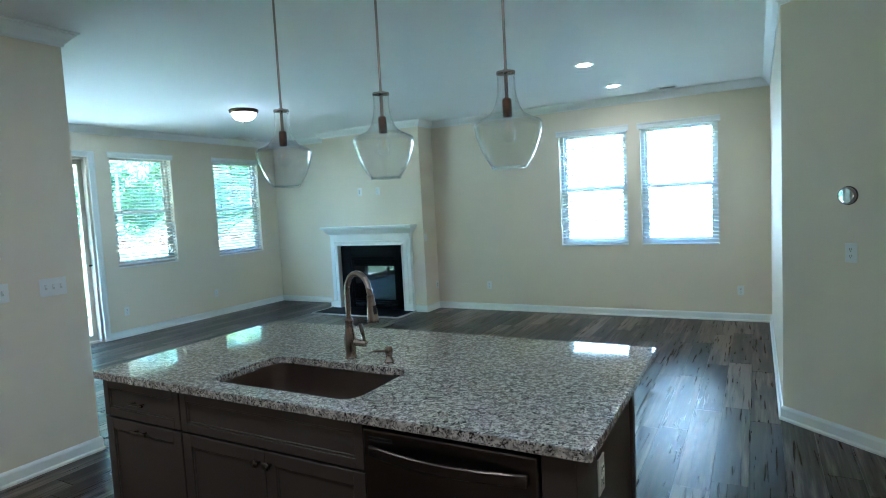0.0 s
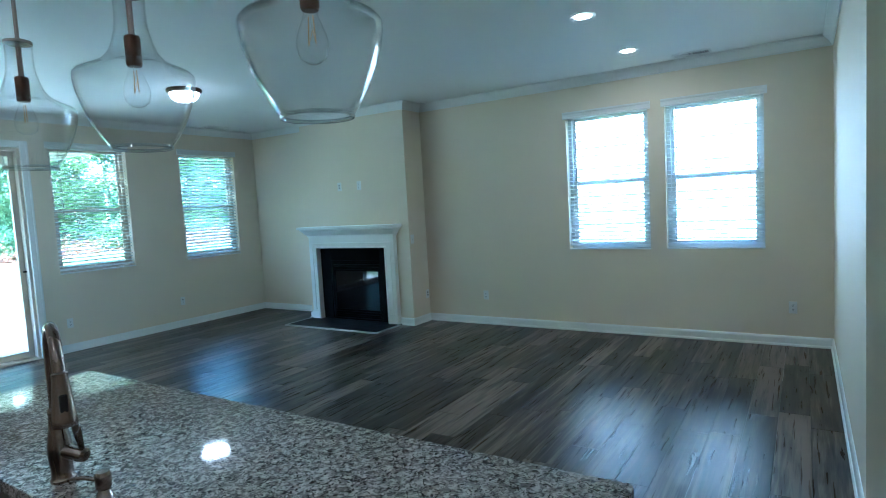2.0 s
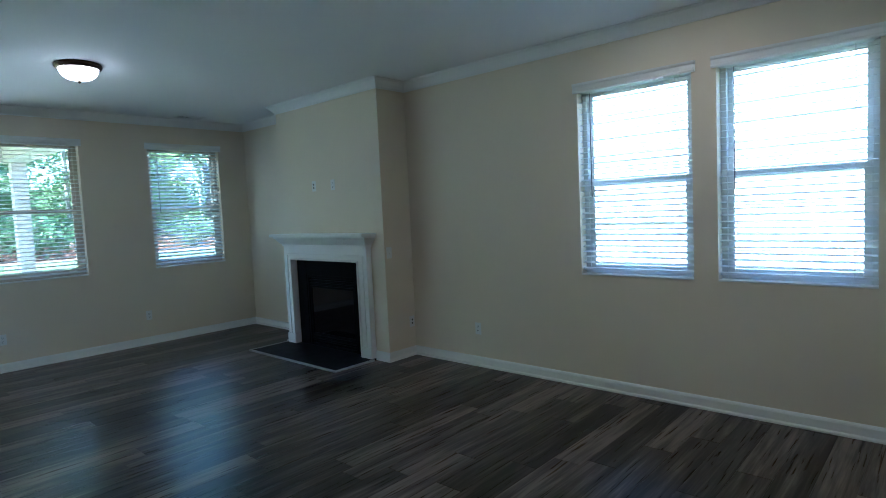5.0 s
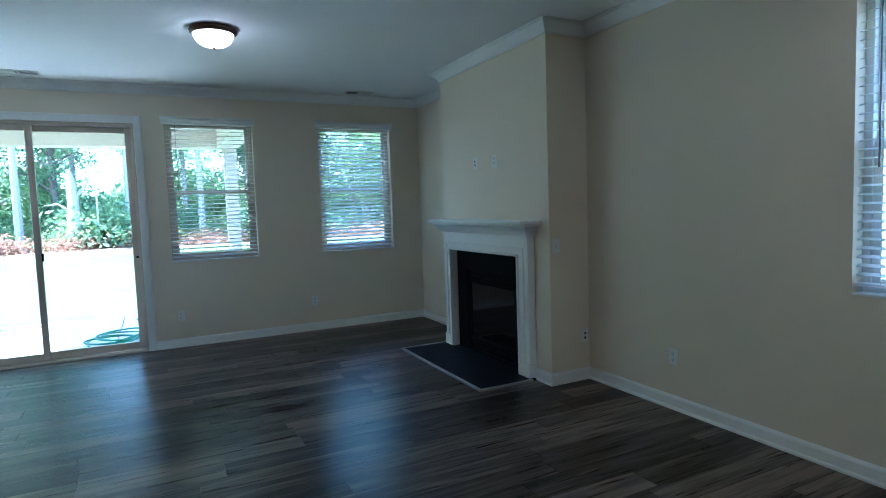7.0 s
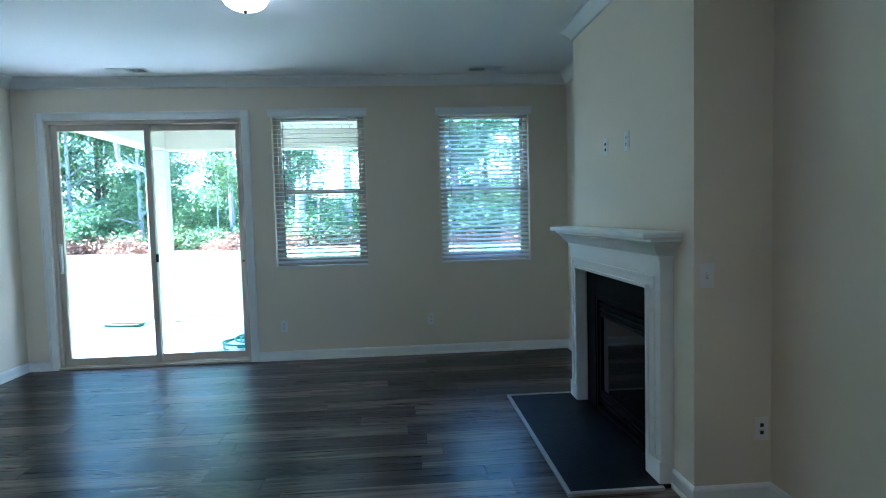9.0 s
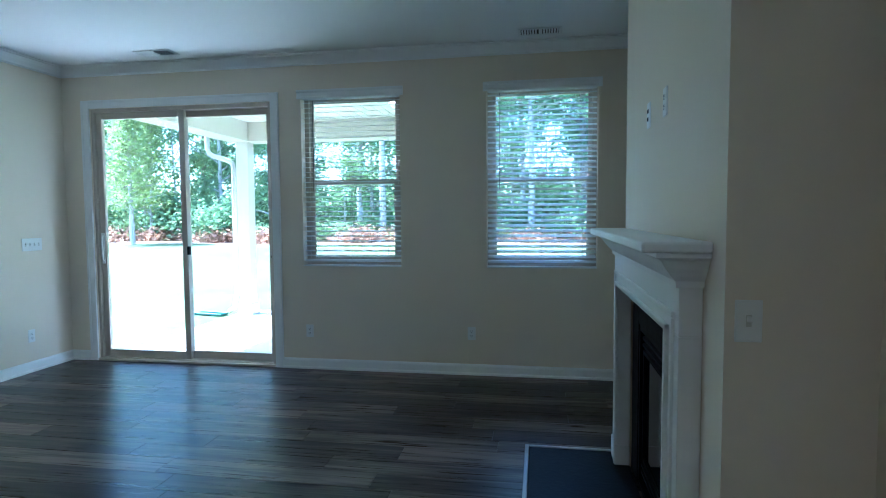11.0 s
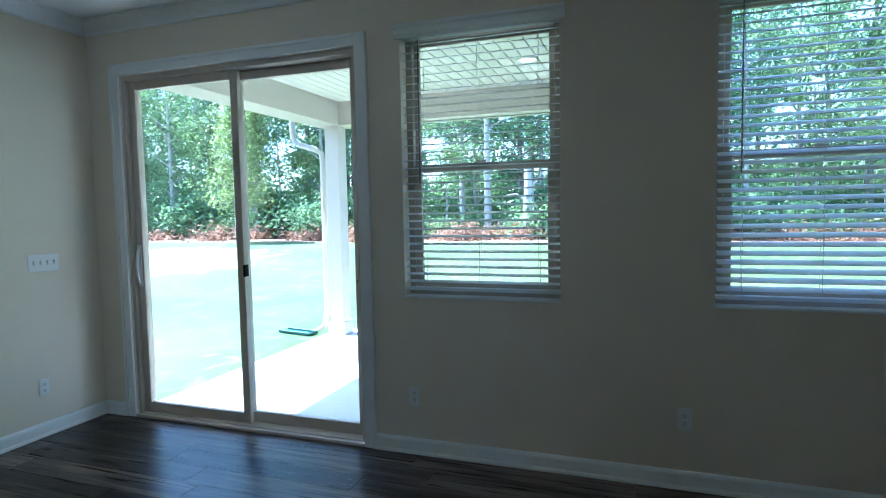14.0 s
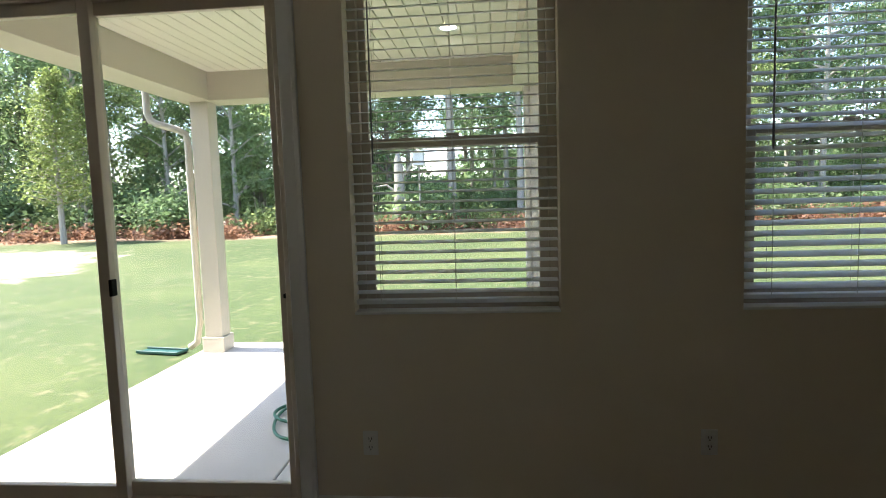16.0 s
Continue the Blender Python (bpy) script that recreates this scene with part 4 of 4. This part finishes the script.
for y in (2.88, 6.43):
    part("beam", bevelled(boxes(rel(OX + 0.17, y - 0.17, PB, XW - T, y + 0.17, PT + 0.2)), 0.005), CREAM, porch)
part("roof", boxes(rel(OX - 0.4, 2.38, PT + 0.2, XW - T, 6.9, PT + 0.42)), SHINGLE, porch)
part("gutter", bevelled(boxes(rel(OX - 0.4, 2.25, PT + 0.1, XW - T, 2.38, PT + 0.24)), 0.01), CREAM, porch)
y = 3.05
me = mesh_of("soffit_plank", bevelled(boxes((OX + 0.17 - OX, 0.004, 0, XW - T - OX, 0.121, 0.02)), 0.004, 1), SOFFIT)
part("soffit_backing", boxes(rel(OX + 0.17, 3.05, PT + 0.021, XW - T, 6.25, PT + 0.19)), SOFFIT, porch)
while y < 6.2:
    shared("soffit_plank", me, porch, (0, y - OY, PT - OZ))
    y += 0.125
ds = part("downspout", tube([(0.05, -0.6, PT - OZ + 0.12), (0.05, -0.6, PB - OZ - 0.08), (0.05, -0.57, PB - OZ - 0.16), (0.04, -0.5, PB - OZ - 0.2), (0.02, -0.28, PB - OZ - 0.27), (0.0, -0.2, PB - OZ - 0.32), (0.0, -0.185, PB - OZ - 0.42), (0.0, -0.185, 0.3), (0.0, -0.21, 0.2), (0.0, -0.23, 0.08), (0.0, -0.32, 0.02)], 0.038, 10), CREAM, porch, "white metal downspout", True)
pl = thing("recessed_light", pose(-9.57, 5.7, PT), "lit recessed light in the porch ceiling", "recessed light", "porch lights")
part("trim_ring", lathe([(0.07, -0.001), (0.1, -0.001), (0.1, -0.008), (0.07, -0.006)], 28, loop=True), WHITE, pl)
part("lens", lathe([(0, -0.003), (0.0695, -0.003)], 28), PORCHGLASS, pl, "glowing lens")

ln = thing("wall_lantern", pose(XW - T, 5.30, 2.2), "small black outdoor wall lantern", "lantern")
part("bracket", boxes((-0.03, -0.05, -0.02, 0.0, 0.05, 0.2), (-0.14, -0.012, 0.2, 0.0, 0.012, 0.225)), BLACK, ln)
part("cage", bevelled(boxes((-0.2, -0.06, 0.14, -0.08, 0.06, 0.155), (-0.2, -0.06, -0.04, -0.08, 0.06, -0.025), *[(-0.14 + sx * 0.055 - 0.004, sy * 0.055 - 0.004, -0.03, -0.14 + sx * 0.055 + 0.004, sy * 0.055 + 0.004, 0.145) for sx in (-1, 1) for sy in (-1, 1)]), 0.001, 1), BLACK, ln)
part("roof", lathe([(0.09, 0.155), (0.05, 0.19), (0.015, 0.205), (0, 0.21)], 4, -0.14, 0), BLACK, ln)

hs = thing("garden_hose", pose(0, 0, SLAB), "coiled green rubber garden hose on the patio", "hose")
pts = []
for k in range(120):
    a = k * 0.21
    pts.append((-8.9 + (0.34 + 0.07 * math.sin(a * 0.37)) * math.cos(a) + 0.16 * math.sin(k * 0.05), 4.6 + (0.3 + 0.06 * math.cos(a * 0.53)) * math.sin(a) + 0.002 * k, 0.013 + 0.0003 * k + 0.006 * (1 + math.sin(a * 1.9))))
pts += [(-9.5 - 0.12 * k, 5.15 + 0.25 * math.sin(k * 0.6), 0.013) for k in range(1, 10)]
part("hose_loop", tube(pts, 0.012, 8), HOSE, hs, "", True)
sb = thing("splash_block", pose(-10.84, 2.35, ground_z(-10.6, 2.5), 0, 0, -100), "green plastic downspout splash tray on the lawn", "splash block")
part("tray", bevelled(boxes((-0.1, -0.08, 0.01, 0.45, 0.08, 0.02), (-0.1, -0.095, 0.01, 0.45, -0.08, 0.045), (-0.1, 0.08, 0.01, 0.45, 0.095, 0.045), (-0.12, -0.095, 0.01, -0.1, 0.095, 0.045)), 0.006, 1), SPLASH, sb)

# assumed house to the north, added as the sunlit white beyond the windows
nh = thing("house", pose(-2, 15.5, LAWN), "assumed neighbouring house, its white siding brightening the north windows", "house")
part("wall", boxes((-13, 0.03, -0.1, 12, 8, 6.0)), SIDING, nh)
bm = bmesh.new()
for k in range(36):
    z = 0.1 + k * 0.165
    v = [bm.verts.new(p) for p in ((-13, 0.0, z), (12, 0.0, z), (12, 0.028, z + 0.164), (-13, 0.028, z + 0.164), (-13, 0.03, z), (12, 0.03, z))]
    bm.faces.new((v[0], v[1], v[2], v[3]))
    bm.faces.new((v[0], v[4], v[5], v[1]))
part("siding", bm, SIDING, nh, "lapped white boards")
bm = bmesh.new()
v = [bm.verts.new(p) for p in ((-13.4, -0.5, 5.9), (12.4, -0.5, 5.9), (12.4, 4, 8.6), (-13.4, 4, 8.6), (12.4, 8.5, 5.9), (-13.4, 8.5, 5.9))]
bm.faces.new(v[:4]), bm.faces.new((v[3], v[2], v[4], v[5])), bm.faces.new((v[0], v[5], v[4], v[1]))
bm.faces.new((v[0], v[3], v[5])), bm.faces.new((v[1], v[4], v[2]))
part("roof", bm, SHINGLE, nh)

# ---- woods ----
rng = np.random.default_rng(7)


def leaves_mesh(name, centres, spread, count, size, material, flat=0.6):
    """Many small folded leaves scattered round the centres."""
    c = np.asarray(centres)
    idx = rng.integers(0, len(c), count)
    p = c[idx] + rng.normal(0, 1, (count, 3)) * np.asarray(spread)[idx][:, None] * np.array((1, 1, 0.6))
    a = rng.normal(0, 1, (count, 3))
    a[:, 2] *= flat
    a /= np.linalg.norm(a, axis=1)[:, None]
    b = np.cross(a, rng.normal(0, 1, (count, 3)))
    b /= np.linalg.norm(b, axis=1)[:, None]
    s = size * rng.uniform(0.6, 1.4, (count, 1))
    q = np.stack((p - a * s, p + b * s * 0.45, p + a * s, p - b * s * 0.45), 1).reshape(-1, 3)
    me = bpy.data.meshes.new(name)
    me.vertices.add(count * 4)
    me.vertices.foreach_set("co", q.astype(np.float32).ravel())
    me.loops.add(count * 4)
    me.loops.foreach_set("vertex_index", np.arange(count * 4, dtype=np.int32))
    me.polygons.add(count)
    me.polygons.foreach_set("loop_start", np.arange(0, count * 4, 4, dtype=np.int32))
    me.materials.append(material)
    me.update(calc_edges=True)
    return me


def tree(h, r, low, crown_r, n_limbs, n_leaves, leaf, bark, label, size=0.16):
    t = thing("tree", pose(0, 0, 0), label, "tree", "trees of the wood")
    bend = rng.normal(0, 0.02, (2,))
    trunk = [(bend[0] * z * math.sin(z * 0.3), bend[1] * z * math.cos(z * 0.25), z) for z in np.linspace(-0.3, h * 0.93, 12)]
    bm = tube(trunk, [r * (1 - 0.88 * k / 11) for k in range(12)], 8)
    centres, spread = [], []
    for k in range(n_limbs):
        f = low + (0.95 - low) * (k + rng.random()) / n_limbs
        z0 = h * f
        a = rng.random() * 6.283
        wide = crown_r * (0.35 + 0.75 * math.sin(math.pi * min(1, (f - low) / (1 - low) * 0.85 + 0.15))) * rng.uniform(0.6, 1.25)
        base = Vector((bend[0] * z0 * math.sin(z0 * 0.3), bend[1] * z0 * math.cos(z0 * 0.25), z0))
        tip = base + Vector((math.cos(a) * wide, math.sin(a) * wide, wide * rng.uniform(0.1, 0.7)))
        midp = base.lerp(tip, 0.5) + Vector((0, 0, wide * 0.12))
        lr = r * (1 - 0.85 * f) * 0.5
        tube([base, midp, tip], [lr, lr * 0.6, 0.008], 5, bm)
        for u in (0.45, 0.7, 0.95):
            c = base.lerp(tip, u)
            centres.append(tuple(c + Vector(rng.normal(0, 0.25, 3))))
            spread.append(rng.uniform(0.28, 0.6))
    part("trunk", bm, bark, t, "", True)
    shared("crown", leaves_mesh("crown", centres, spread, n_leaves, size, leaf), t)
    return t


def conifer(h, label):
    t = thing("tree", pose(0, 0, 0), label, "tree", "trees of the wood")
    bm = tube([(0, 0, -0.3), (0.05, 0, h * 0.5), (0, 0, h)], [0.12, 0.07, 0.01], 8)
    centres, spread = [], []
    for k in range(70):
        f = 0.22 + 0.76 * k / 70
        a = k * 2.4
        w = (1 - f) ** 0.8 * 1.45 * rng.uniform(0.7, 1.15) + 0.15
        tip = Vector((math.cos(a) * w, math.sin(a) * w, h * f + 0.25 * w))
        base = Vector((0, 0, h * f))
        tube([base, tip], [0.025, 0.006], 4, bm)
        for u in (0.35, 0.65, 0.95):
            centres.append(tuple(base.lerp(tip, u)))
            spread.append(0.1 + 0.1 * w)
    part("trunk", bm, PALEBARK, t, "", True)
    shared("crown", leaves_mesh("crown", centres, spread, 6000, 0.07, LEAF4), t)
    return t


def bush(w, h, n, leaf, label, size=0.1):
    t = thing("bush", pose(0, 0, 0), label, "bush", "bushes at the wood's edge")
    bm = bmesh.new()
    centres, spread = [], []
    for k in range(16):
        a = rng.random() * 6.283
        d = w * math.sqrt(rng.random())
        tip = Vector((math.cos(a) * d, math.sin(a) * d, h * rng.uniform(0.25, 1.0) * (1 - 0.4 * d / w)))
        tube([(tip.x * 0.2, tip.y * 0.2, -0.1), tuple(tip * 0.6), tuple(tip)], [0.02, 0.012, 0.005], 4, bm)
        for u in (0.5, 0.95):
            centres.append(tuple(tip * u))
            spread.append(0.2 + 0.12 * w)
    part("stems", bm, BARK, t)
    shared("crown", leaves_mesh("crown", centres, spread, n, size, leaf), t)
    return t


TALL = "tall leafy tree with a slim trunk in the wood"
kinds = [
    tree(15, 0.2, 0.12, 2.6, 34, 6000, LEAF, BARK, TALL, 0.125),
    tree(17, 0.26, 0.2, 3.0, 36, 6500, LEAF2, BARK, TALL, 0.13),
    tree(13, 0.15, 0.08, 2.3, 30, 5500, LEAF, PALEBARK, TALL, 0.12),
    tree(19, 0.22, 0.3, 2.8, 34, 6500, LEAF2, PALEBARK, TALL, 0.13),
    tree(10, 0.1, 0.05, 2.0, 28, 6500, LEAF3, PALEBARK, "young bright-leaved tree at the wood's edge", 0.11),
    tree(9, 0.055, 0.3, 1.5, 16, 3000, LEAF3, PALEBARK, "slim pale sapling at the wood's edge", 0.1),
]
first = [True] * len(kinds)


def place(kinds_, used, k, x, y, s, turn):
    m = pose(x, y, ground_z(x, y) - 0.05, 0, 0, turn) @ Matrix.Scale(s, 4)
    if used[k]:
        used[k] = False
        kinds_[k].matrix_basis = m
    else:
        ob = copy_thing(kinds_[k], m)
        ob.scale = (s, s, s)


for row, (x, gap) in enumerate(((-29.5, 3.0), (-32, 3.4), (-35, 3.6), (-39, 4.4), (-45, 4.6))):
    y = -34 - row * 3
    while y < 44 + row * 4:
        place(kinds, first, int(rng.integers(2 if row == 0 else 0, 6 if row < 2 else 4)), x + rng.uniform(-1.5, 1.5), y + rng.uniform(-0.8, 0.8), rng.uniform(0.62, 0.98), rng.uniform(0, 360))
        y += gap * rng.uniform(0.8, 1.35)
con = conifer(6.5, "young yellow-green cedar at the wood's edge")
con.matrix_basis = pose(-24.8, -10.1, ground_z(-24.8, -10.1))
copy_thing(con, pose(-28.0, -11.5, ground_z(-28, -11.5), 0, 0, 70))
bushes = [bush(1.2, 1.6, 2600, LEAF, "low leafy bush at the wood's edge"), bush(1.5, 2.2, 3000, LEAF2, "dense green shrub at the wood's edge"), bush(0.9, 1.1, 1800, LEAF3, "pale green undergrowth at the wood's edge", 0.08)]
bfirst = [True] * 3
for x, gap in ((-28.4, 1.6), (-30.5, 1.7), (-33, 2.0), (-36, 2.4), (-40, 2.6)):
    y = -32
    while y < 44:
        place(bushes, bfirst, int(rng.integers(0, 3)), x + rng.uniform(-1.1, 1.1), y, rng.uniform(0.5, 1.35), rng.uniform(0, 360))
        y += gap * rng.uniform(0.7, 1.4)

for x, gap in ((-43, 2.6), (-47, 2.8)):
    y = -36
    while y < 46:
        place(bushes, bfirst, int(rng.integers(0, 2)), x + rng.uniform(-1, 1), y, rng.uniform(1.5, 2.4), rng.uniform(0, 360))
        y += gap * rng.uniform(0.7, 1.3)
ferns = [bush(0.9, 0.5, 1500, RUST, "low rust-brown dry brush at the wood's edge", 0.08), bush(1.2, 0.35, 1700, RUST, "trampled dry ferns at the wood's edge", 0.09)]
ffirst = [True] * 2
y = -30
while y < 30:
    place(ferns, ffirst, int(rng.integers(0, 2)), -26.9 + rng.uniform(-0.7, 0.5), y, rng.uniform(0.7, 1.3), rng.uniform(0, 360))
    y += rng.uniform(1.2, 3.4)
sn = thing("tree_stump", pose(-27.0, 2.33, ground_z(-27.0, 2.33)), "tall broken pale dead trunk at the wood's edge", "stump")
part("trunk", tube([(0, 0, -0.2), (0.03, 0.02, 0.9), (-0.02, 0.04, 1.9), (0.02, 0.02, 2.7), (0.05, 0.0, 3.05)], [0.3, 0.24, 0.2, 0.17, 0.06], 9), PALEBARK, sn, "", True)
part("limb", tube([(0, 0.1, 2.0), (0.05, 0.5, 2.5), (0.1, 0.8, 3.3)], [0.07, 0.05, 0.015], 6), PALEBARK, sn, "", True)
part("limb", tube([(0, -0.1, 1.5), (0.1, -0.45, 1.8), (0.1, -0.9, 1.75)], [0.06, 0.04, 0.012], 6), PALEBARK, sn, "", True)

# pale object of unknown use, built as a plain box on a post
nb = thing("nest_box", pose(-26.7, 3.2, ground_z(-26.7, 3.2)), "small pale box on a thin post at the wood's edge", "box")
part("post", tube([(0, 0, -0.2), (0.01, 0, 1.3), (0, 0, 2.55)], 0.035, 8), PALEBARK, nb)
part("box", bbox(-0.16, -0.2, 2.5, 0.16, 0.2, 3.0, 0.01), SIDING, nb)
part("lid", bbox(-0.2, -0.24, 3.0, 0.2, 0.24, 3.04, 0.006), SIDING, nb)

# grass blades on the near lawn, thinning with distance
n = 90000
gx = -8.3 - rng.random(n) ** 1.6 * 16
gy = rng.uniform(-12, 16, n)
keep = ~((gx > -11.15) & (gy > 2.68) & (gy < 6.85)) & ~(((gx + 18.5) / 4.8) ** 2 + ((gy + 10.2) / 5.5) ** 2 < 1.0)
gx, gy = gx[keep], gy[keep]
gz = np.array([ground_z(a, b) for a, b in zip(gx, gy)])
base = np.stack((gx, gy, gz - 0.01), 1)
a = rng.uniform(0, 6.283, len(gx))
wid = np.stack((np.cos(a), np.sin(a), 0 * a), 1) * 0.006
tip = base + np.stack((rng.normal(0, 0.02, len(gx)), rng.normal(0, 0.02, len(gx)), rng.uniform(0.006, 0.014, len(gx))), 1)
q = np.stack((base - wid, base + wid, tip), 1).reshape(-1, 3)
me = bpy.data.meshes.new("grass")
me.vertices.add(len(q))
me.vertices.foreach_set("co", q.astype(np.float32).ravel())
me.loops.add(len(q))
me.loops.foreach_set("vertex_index", np.arange(len(q), dtype=np.int32))
me.polygons.add(len(gx))
me.polygons.foreach_set("loop_start", np.arange(0, len(q), 3, dtype=np.int32))
me.materials.append(BLADE)
me.update(calc_edges=True)
tagged(new("grass", me), "short mown green lawn grass", "grass", "", "stuff")

# ---- floor planks ----
PW, PL = 0.18, 1.22


def plank_bm(x0, y0, x1, y1, bm=None):
    bm = bm or bmesh.new()
    c = 0.0016
    lo = [bm.verts.new(p) for p in ((x0, y0, -0.008), (x1, y0, -0.008), (x1, y1, -0.008), (x0, y1, -0.008))]
    md = [bm.verts.new(p) for p in ((x0, y0, -c), (x1, y0, -c), (x1, y1, -c), (x0, y1, -c))]
    tp = [bm.verts.new(p) for p in ((x0 + c, y0 + c, 0), (x1 - c, y0 + c, 0), (x1 - c, y1 - c, 0), (x0 + c, y1 - c, 0))]
    for a, b in ((lo, md), (md, tp)):
        for i in range(4):
            bm.faces.new((a[i], a[(i + 1) % 4], b[(i + 1) % 4], b[i]))
    bm.faces.new(tp)
    return bm


whole = mesh_of("plank", plank_bm(0.0003, 0.0003, PW - 0.0003, PL - 0.0003), PLANK)
rest = bmesh.new()
xs = XW
row = 0
shift = random.Random(4)
while xs < XB + T:
    x1 = min(xs + PW, XB + T)
    ys = YB - T - shift.random() * PL
    while ys < YN:
        a, b = max(ys, YB - T), min(ys + PL, YN)
        if b - a > 0.02:
            if b > YS + 0.2 and xs < XE:
                if b - a > PL - 1e-6 and x1 - xs > PW - 1e-6:
                    shared("plank", whole, subfloor, (xs, a, 0))
                else:
                    part("plank", plank_bm(xs + 0.0003, a + 0.0003, x1 - 0.0003, b - 0.0003), PLANK, subfloor)
            else:
                plank_bm(xs + 0.0003, a + 0.0003, x1 - 0.0003, b - 0.0003, rest)
        ys += PL
    xs += PW
    row += 1
tagged(part("planks", rest, PLANKS, subfloor), kind="stuff")
